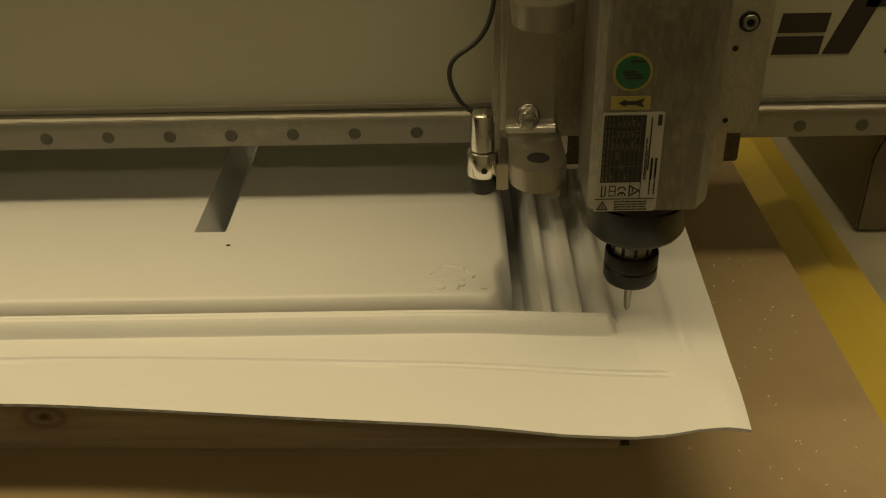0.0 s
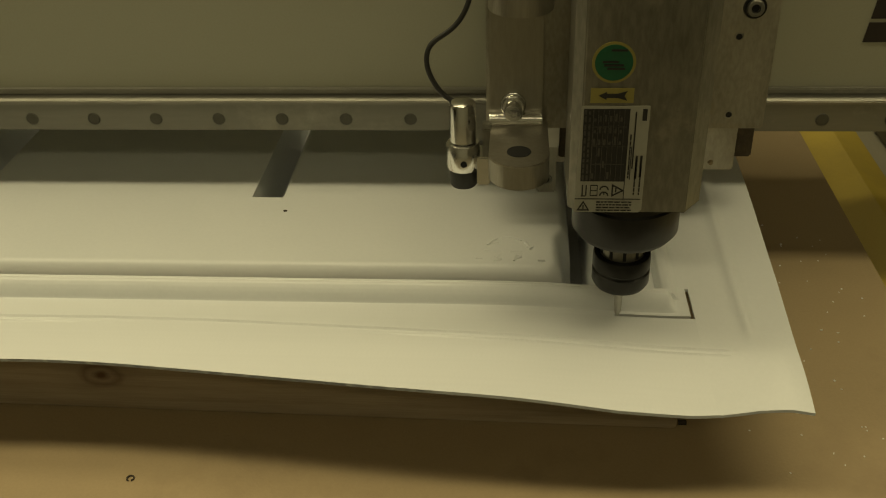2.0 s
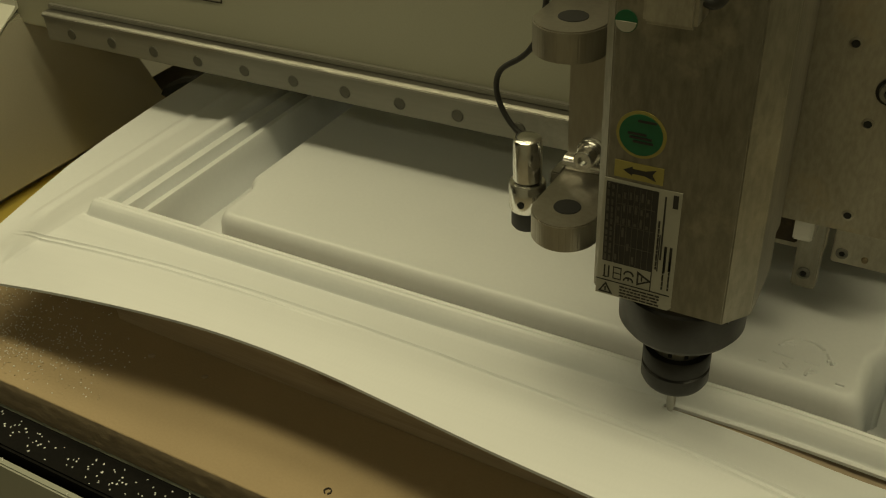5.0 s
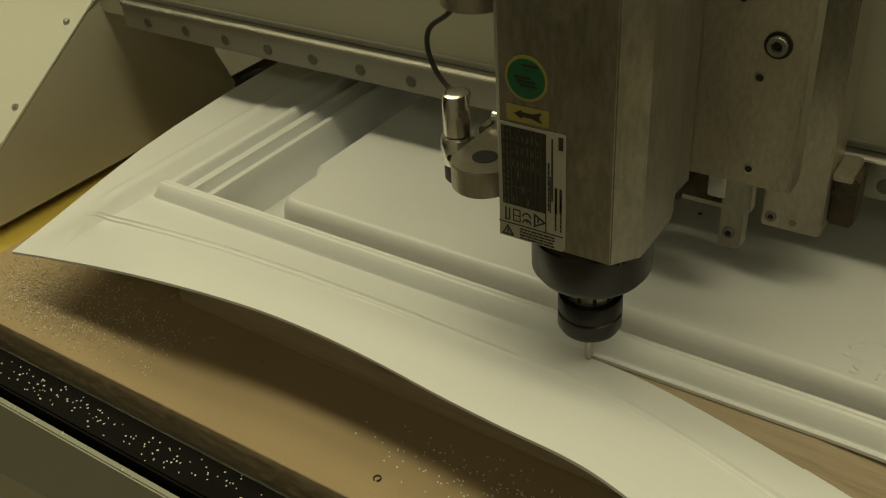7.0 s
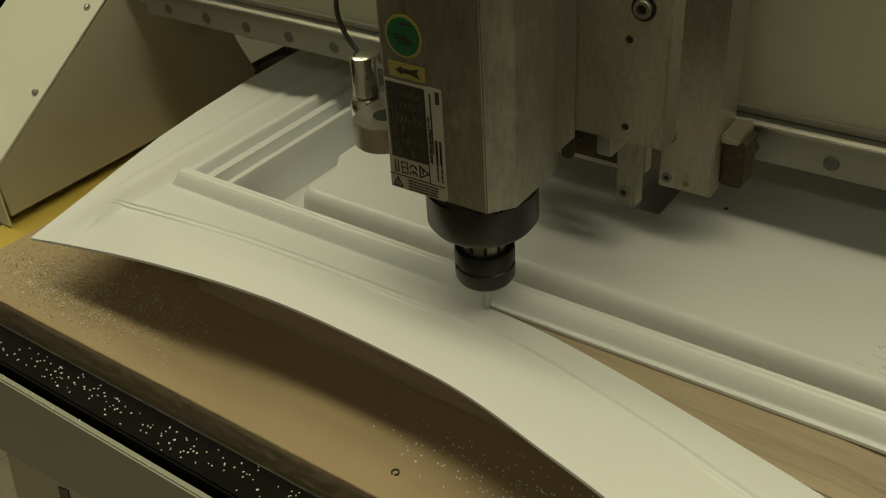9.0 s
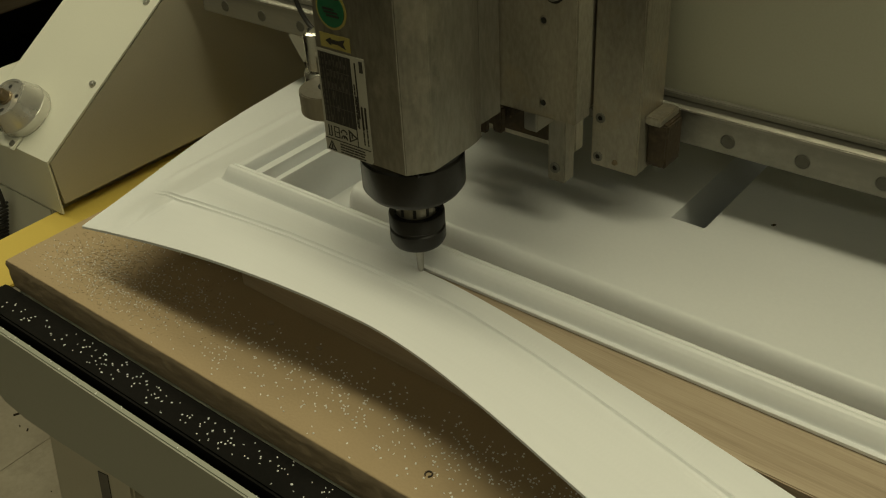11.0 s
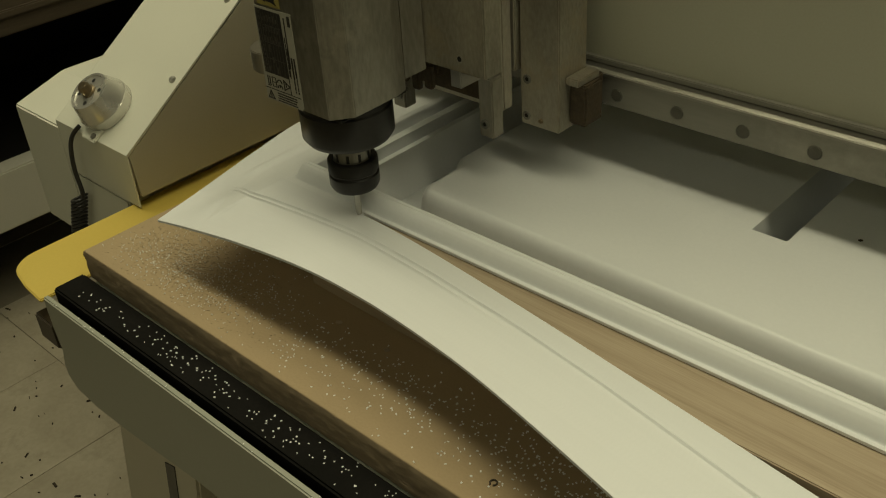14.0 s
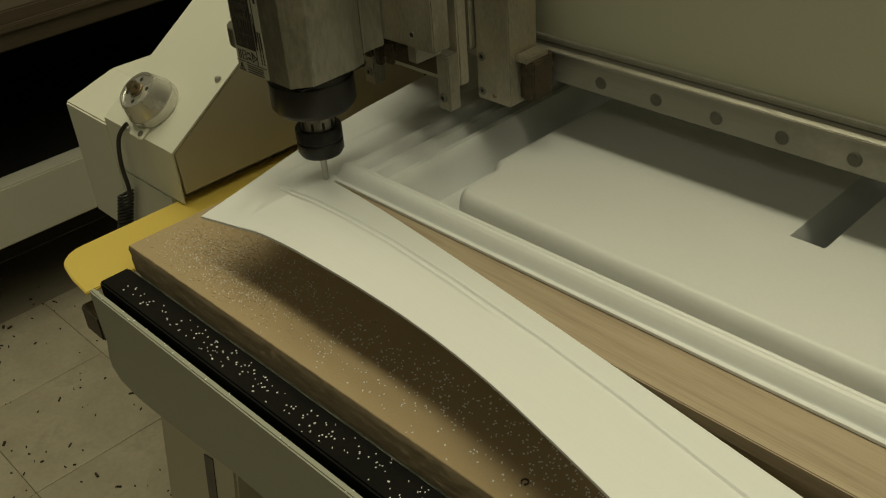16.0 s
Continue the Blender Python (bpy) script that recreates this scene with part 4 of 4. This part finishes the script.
def sensor_bracket():
    br = part("bracket", box(-0.1005, -0.0615, 0.0430, 0.0475, 0.237, 0.66, 0.001), LUG, head, "aluminium bracket with two round eared lugs")
    br.matrix_basis = Matrix.Translation((0.0007, 0.0065, -0.005))
    for z0, z1 in ((0.2180, 0.2365), (0.3415, 0.360)):
        arc = [(-0.0785 + 0.0215 * math.cos(a), -0.010 + 0.0215 * math.sin(a)) for a in [math.pi + i * math.pi / 16 for i in range(17)]]
        pts = arc + [(-0.0575, 0.046), (-0.0995, 0.046)]
        lug = part("lug", prism(pts, "z", z0, z1, 0.0008), LUG, br, "rounded lug with a bore")
        # no hole is cut: a black disc paints the bore's shade
        part("bore", lathe([(0.0, 0.0004), (0.0085, 0.0004), (0.0088, -0.0004)], 28, pose(-0.0785, -0.0075, z1)), HOLE_SHADE, lug)
    part("fold", lathe([(0.0, -0.0195), (0.0055, -0.0195), (0.0055, 0.0195), (0, 0.0195)], 20, pose(-0.081, 0.0405, 0.2395, 0, 90, 0)), CHROME, br, "", True)
    for k, (r, d) in enumerate(((0.0095, 0.0015), (0.0085, 0.003), (0.0065, 0.012))):
        part("hex_screw" if k == 2 else "washer", lathe([(0.0, 0.0), (r, 0.0), (r, d), (r * 0.9, d + 0.0006), (r * 0.5 if k == 2 else r * 0.7, d + 0.0006), (r * 0.5 if k == 2 else r * 0.7, d - 0.002), (0, d - 0.002)], 24 if k < 2 else 20, pose(-0.083, 0.0428 - 0.002 * k, 0.2505, 90, 0, 0)), CHROME, br, "", True)
    sx, sy = -0.1195, 0.0235
    s = part("sensor", lathe([(0.0, 0.262), (0.007, 0.262), (0.0092, 0.2605), (0.0098, 0.258), (0.0098, 0.231), (0.0085, 0.2295), (0.0, 0.2295)], 36, pose(sx, sy, 0)), CHROME, head, "polished proximity sensor with a black tip", True)
    s.matrix_basis = Matrix.Translation((0.0005, 0.0055, -0.0045))
    part("collar", lathe([(0.0, 0.2085), (0.0118, 0.2085), (0.0125, 0.210), (0.0125, 0.2275), (0.0115, 0.2292), (0.0, 0.2292)], 36, pose(sx, sy, 0)), CHROME, s, "polished split collar", True)
    part("collar_hole", lathe([(0.0025, 0.0003), (0.0, 0.0003)], 14, pose(sx + 0.001, sy - 0.0126, 0.2165, 90, 0, 0)), HOLE_SHADE, s)
    part("tip", lathe([(0.0, 0.1940), (0.0095, 0.1940), (0.0108, 0.1960), (0.0108, 0.2083), (0.0, 0.2083)], 32, pose(sx, sy, 0)), RUBBER, s, "black sensor tip", True)
    part("clamp", box(sx + 0.0105, -0.0995, sy - 0.012, sy + 0.010, 0.199, 0.2220, 0.001), CHROME, s, "small clamp joining sensor and bracket")
    part("arm", box(sx + 0.014, -0.0985, sy + 0.005, 0.045, 0.2125, 0.2365, 0.001), ALU, s)
    bend = ((-0.006, 0.2585), (-0.012, 0.2610), (-0.021, 0.272), (-0.0265, 0.288), (-0.0235, 0.3025), (-0.0120, 0.3090), (-0.003, 0.316), (0.006, 0.330), (0.0105, 0.3565), (0.013, 0.42), (0.014, 0.54))
    tube("cable", [(sx + dx, sy + 0.006, z) for dx, z in bend], 0.0019, RUBBER, s, "thin black sensor cable")


sensor_bracket()


# ---- flecks, chips and small marks ----
def flecks():
    rnd = random.Random(11)
    def scatter(name, label, n, place, lo, hi, mat=FLECK, category="plastic flecks"):
        vs, fs = [], []
        for i in range(n):
            x, y, z = place()
            s, t, a = rnd.uniform(lo, hi), rnd.uniform(lo, hi) * 0.7, rnd.uniform(0, math.pi)
            h = rnd.uniform(0.0003, 0.0008)
            ca, sa = math.cos(a), math.sin(a)
            k = len(vs)
            for dz in (0, h):
                for u, v in ((-s, -t), (s, -t), (s, t), (-s, t)):
                    vs.append((x + u * ca - v * sa, y + u * sa + v * ca, z + dz))
            fs += [(k + 4, k + 5, k + 6, k + 7), (k, k + 1, k + 5, k + 4), (k + 1, k + 2, k + 6, k + 5), (k + 2, k + 3, k + 7, k + 6), (k + 3, k, k + 4, k + 7), (k + 3, k + 2, k + 1, k)]
        me = bpy.data.meshes.new(name)
        me.from_pydata(vs, [], fs)
        me.materials.append(mat)
        return tagged(new(name, me), label, category, kind="stuff")
    def on_board():
        while True:
            x = rnd.triangular(-0.605, -0.30, -0.5)
            y = rnd.triangular(-0.091, 0.03, -0.055)
            if x < -0.385 or y < 0.0:
                return x, y, 0.0
    scatter("board_flecks", "white plastic flecks scattered on the spoilboard", 900, on_board, 0.0003, 0.0007)
    scatter("board_dust", "pale fibre dust crumbs on the spoilboard", 1500, lambda: (rnd.triangular(-0.605, -0.30, -0.50), rnd.triangular(-0.09, 0.012, -0.035), 0.0), 0.0003, 0.0008, DUST, "dust")
    scatter("side_flecks", "white plastic flecks scattered beside the panel", 70, lambda: (rnd.triangular(0.40, 0.56, 0.46), rnd.uniform(-0.05, 0.33), 0.0), 0.0004, 0.0011)
    first = scatter("thrown_flecks", "first white plastic flecks thrown onto the board", 220, lambda: (rnd.triangular(-0.12, 0.14, 0.06), rnd.triangular(-0.065, 0.0, -0.03), 0.0), 0.0004, 0.0009)
    late = scatter("thrown_flecks", "white plastic flecks thrown from the cutter onto the board", 620, lambda: (rnd.uniform(-0.32, 0.12), rnd.triangular(-0.090, 0.0, -0.03), 0.0), 0.0004, 0.0010)
    def on_bar():
        return rnd.triangular(-0.608, 0.1, -0.45), rnd.triangular(-0.127, -0.095, -0.112), -0.0335
    scatter("bar_flecks", "white plastic flecks lying on the black front bar", 170, on_bar, 0.0004, 0.0010)
    scatter("apron_flecks", "white plastic flecks on the apron edge", 40, lambda: (rnd.uniform(-0.6, 0.0), rnd.uniform(-0.1465, -0.1410), -0.028), 0.0003, 0.0007)
    return first, late


thrown_first, thrown = flecks()


def chips():
    for x, y, s in ((-0.305, -0.010, 0.0035), (-0.244, -0.010, 0.003)):
        bm = bmesh.new()
        bmesh.ops.create_icosphere(bm, subdivisions=1, radius=s)
        bmesh.ops.transform(bm, matrix=pose(x, y, s * 0.45, 10, 0, 30) @ Matrix.Diagonal((1.2, 0.7, 0.5, 1)), verts=bm.verts[:])
        tagged(finish("wood_chip", bm, WOOD), "small pale wood chip on the spoilboard", "chip", group="chips on the spoilboard")
    bm = bmesh.new()
    for a in range(7):
        t = radians(-40 + 45 * a)
        bmesh.ops.create_cube(bm, size=1, matrix=pose(-0.076 + 0.0026 * math.cos(t), -0.067 + 0.0026 * math.sin(t), 0.0006, 0, 0, math.degrees(t) + 90) @ Matrix.Diagonal((0.0022, 0.0009, 0.0012, 1)))
    tagged(finish("wood_shaving", bm, DEBRIS), "small dark curled shaving on the spoilboard", "shaving")
    bm = bmesh.new()
    bmesh.ops.create_icosphere(bm, subdivisions=1, radius=0.0018)
    bmesh.ops.transform(bm, matrix=Matrix.Diagonal((1.3, 0.8, 0.5, 1)), verts=bm.verts[:])
    sp = tagged(finish("dark_speck", bm, DEBRIS), "dark speck lying on the white panel", "speck")
    sp.matrix_basis = pose(0.002, 0.191, SHEET_Z - 0.0030)
    return sp


speck = chips()


def scrap_behind():
    s = thing("scrap_sheet", "white plastic offcut lying on the board behind the gantry", "offcut", pose(-0.655, 0.60, 0.0005, 0, 0, 6))
    part("sheet", box(-0.14, 0.14, -0.09, 0.09, 0.0, 0.0025, 0.0006), PLASTIC, s)
    r = thing("dark_rag", "crumpled black scrap behind the gantry", "scrap", pose(-0.625, 0.445, 0.0))
    bm = bmesh.new()
    bmesh.ops.create_icosphere(bm, subdivisions=3, radius=0.05)
    for v in bm.verts:
        v.co *= 1 + 0.5 * noise.noise(v.co * 30)
        v.co.z = max(0.0, v.co.z * 0.35)
    part("cloth", bm, RUBBER, r)


scrap_behind()


# ---- floor tiles near the table ----
def tiles():
    s, g = 0.305, 0.0014
    bm = box(g / 2 - s / 2, s / 2 - g / 2, g / 2 - s / 2, s / 2 - g / 2, -0.004, 0.0, 0.0005, segs=1)
    me = bpy.data.meshes.new("tile")
    bm.to_mesh(me)
    bm.free()
    me.materials.append(TILE)
    for i in range(-11, 12):
        for j in range(-8, 12):
            if -7 < i < 6 and -5 < j < 6:
                ob = new("tile", me)
                ob.parent = floor
                ob.location = (s * i + 0.06, s * j + 0.02, FLOOR_Z)
    bm = box(-4, -2.2, -3, 4, -0.006 + FLOOR_Z, FLOOR_Z - 0.001)
    box(1.7, 4, -3, 4, FLOOR_Z - 0.006, FLOOR_Z - 0.001, 0, bm)
    box(-2.2, 1.7, -3, -1.36, FLOOR_Z - 0.006, FLOOR_Z - 0.001, 0, bm)
    box(-2.2, 1.7, 1.70, 4, FLOOR_Z - 0.006, FLOOR_Z - 0.001, 0, bm)
    part("far_floor", bm, TILE, floor)


tiles()


# ---- what moves ----
def strip_shift(x, t):
    """How far the loosened flange has come away at x, outward from the cut."""
    tip = tool_x(t)
    s = x - tip
    if s <= 0 or t < TURN_T:
        return 0.0
    k = float(np.interp(t, (0.8, 3.5, 4.0, 4.5, 7.0, 12.5, 15.5, 15.75, 16.0), (0.0, 0.0, 0.04, 0.10, 0.34, 0.195, 0.126, 0.140, 0.162)))
    hold = 1 - 0.95 * float(sm(0.22, 0.357, x))
    return k * s * s / (s + 0.12) * hold


def strip_lean(x, t):
    return (strip_shift(x + 0.003, t) - strip_shift(x - 0.003, t)) / 0.006


OUT, DROP = -0.92, -0.07


def strip_tilt(x, t):
    """Degrees by which the flange hangs at its free edge, most a little ahead of and behind the cutter."""
    mid = float(np.interp(t, (4.5, 8.5, 12.0, 15.5), (0.08, -0.075, -0.15, -0.20)))
    top = float(np.interp(t, (4.5, 7.0, 16.0), (0.0, 4.6, 5.2)))
    wide = 0.12 if x < mid else float(np.interp(t, (8.5, 15.5), (0.085, 0.14)))
    lift = float(np.interp(t, (4.5, 7.0, 8.5, 12.0), (0.0, 3.6, 3.6, 0.0))) * float(sm(0.04, 0.12, x) * (1 - sm(0.20, 0.33, x)))
    return (top * math.exp(-((x - mid) / wide) ** 2) - lift) * float(sm(-0.418, -0.36, x))


def strip_pose(mid, t):
    a, da = strip_shift(mid.x, t), strip_lean(mid.x, t)
    tip = tool_x(t)
    s = max(0.0, mid.x - tip)
    # the strip keeps its length along the bend
    back = 0.0
    if a > 0:
        n = 14
        back = sum(1 - math.cos(math.atan(OUT * strip_lean(tip + s * (i + 0.5) / n, t))) for i in range(n)) * s / n
    hang = strip_tilt(mid.x, t)
    twist = 0.064 * (strip_tilt(mid.x + 0.003, t) - strip_tilt(mid.x - 0.003, t)) / 0.006
    return pose(mid.x - back, mid.y + OUT * a, mid.z + DROP * a - 0.034 * math.sin(radians(hang)), hang, math.degrees(math.atan(-DROP * da)) + twist, math.degrees(math.atan(OUT * da)))


def motions():
    early = [0.0, 0.4, 0.7, 0.79, 0.83, 0.92, 1.2]
    times = early + [1.5 + 0.5 * i for i in range(30)]
    walk(gantry, [(t, pose(0, gantry_dy(t), 0)) for t in times])
    walk(head, [(t, pose(tool_x(t), CUT_Y + gantry_dy(t), 0)) for t in times])
    for ob, mid in strip:
        passed = TURN_T + (CORNER_X - mid.x) / FEED
        ts = sorted({0.0, 16.0} | {round(0.2 * i, 1) for i in range(1, 80) if passed - 0.45 < 0.2 * i < passed + 3.0} | {round(0.4 * i, 1) for i in range(1, 40) if 0.4 * i >= passed + 3.0 or 4.4 <= 0.4 * i <= passed - 0.4})
        walk(ob, [(t, strip_pose(mid, t)) for t in ts])
    for ob, x in band:
        cut = TURN_T + (CORNER_X - x) / FEED
        rows = [(0.0, pose(0, 0, 0)), (max(0.05, cut - 0.06), pose(0, 0, 0)), (cut + 0.06, pose(0, 0, -0.02)), (16.0, pose(0, 0, -0.02))]
        walk(ob, [r for r in rows if r[0] < 15.99] + rows[-1:] if cut < 15.8 else [(0.0, pose(0, 0, 0)), (16.0, pose(0, 0, 0))])
    z = SHEET_Z - 0.0030
    walk(speck, [(0.0, pose(0.002, 0.191, z)), (5.2, pose(0.002, 0.191, z)), (6.0, pose(0.039, 0.2525, z, 0, 0, 40)), (16.0, pose(0.039, 0.2525, z, 0, 0, 40))])
    walk(thrown_first, [(0.0, pose(0.05, 0.125, 0.05)), (5.0, pose(0.05, 0.125, 0.05)), (5.6, pose(0.03, 0.02, 0.03)), (6.3, pose(0, 0, 0)), (16.0, pose(0, 0, 0))])
    walk(thrown, [(0.0, pose(0.05, 0.125, 0.05)), (9.8, pose(0.05, 0.125, 0.05)), (10.4, pose(0.03, 0.02, 0.03)), (11.0, pose(0, 0, 0)), (16.0, pose(0, 0, 0))])
    for ob, y0 in plugs:
        cut = TURN_T - (y0 - CUT_Y) / FEED
        walk(ob, [(0.0, pose(0, 0, 0)), (max(0.03, cut - 0.06), pose(0, 0, 0)), (cut + 0.15, pose(0, 0, -0.05)), (16.0, pose(0, 0, -0.05))])


motions()
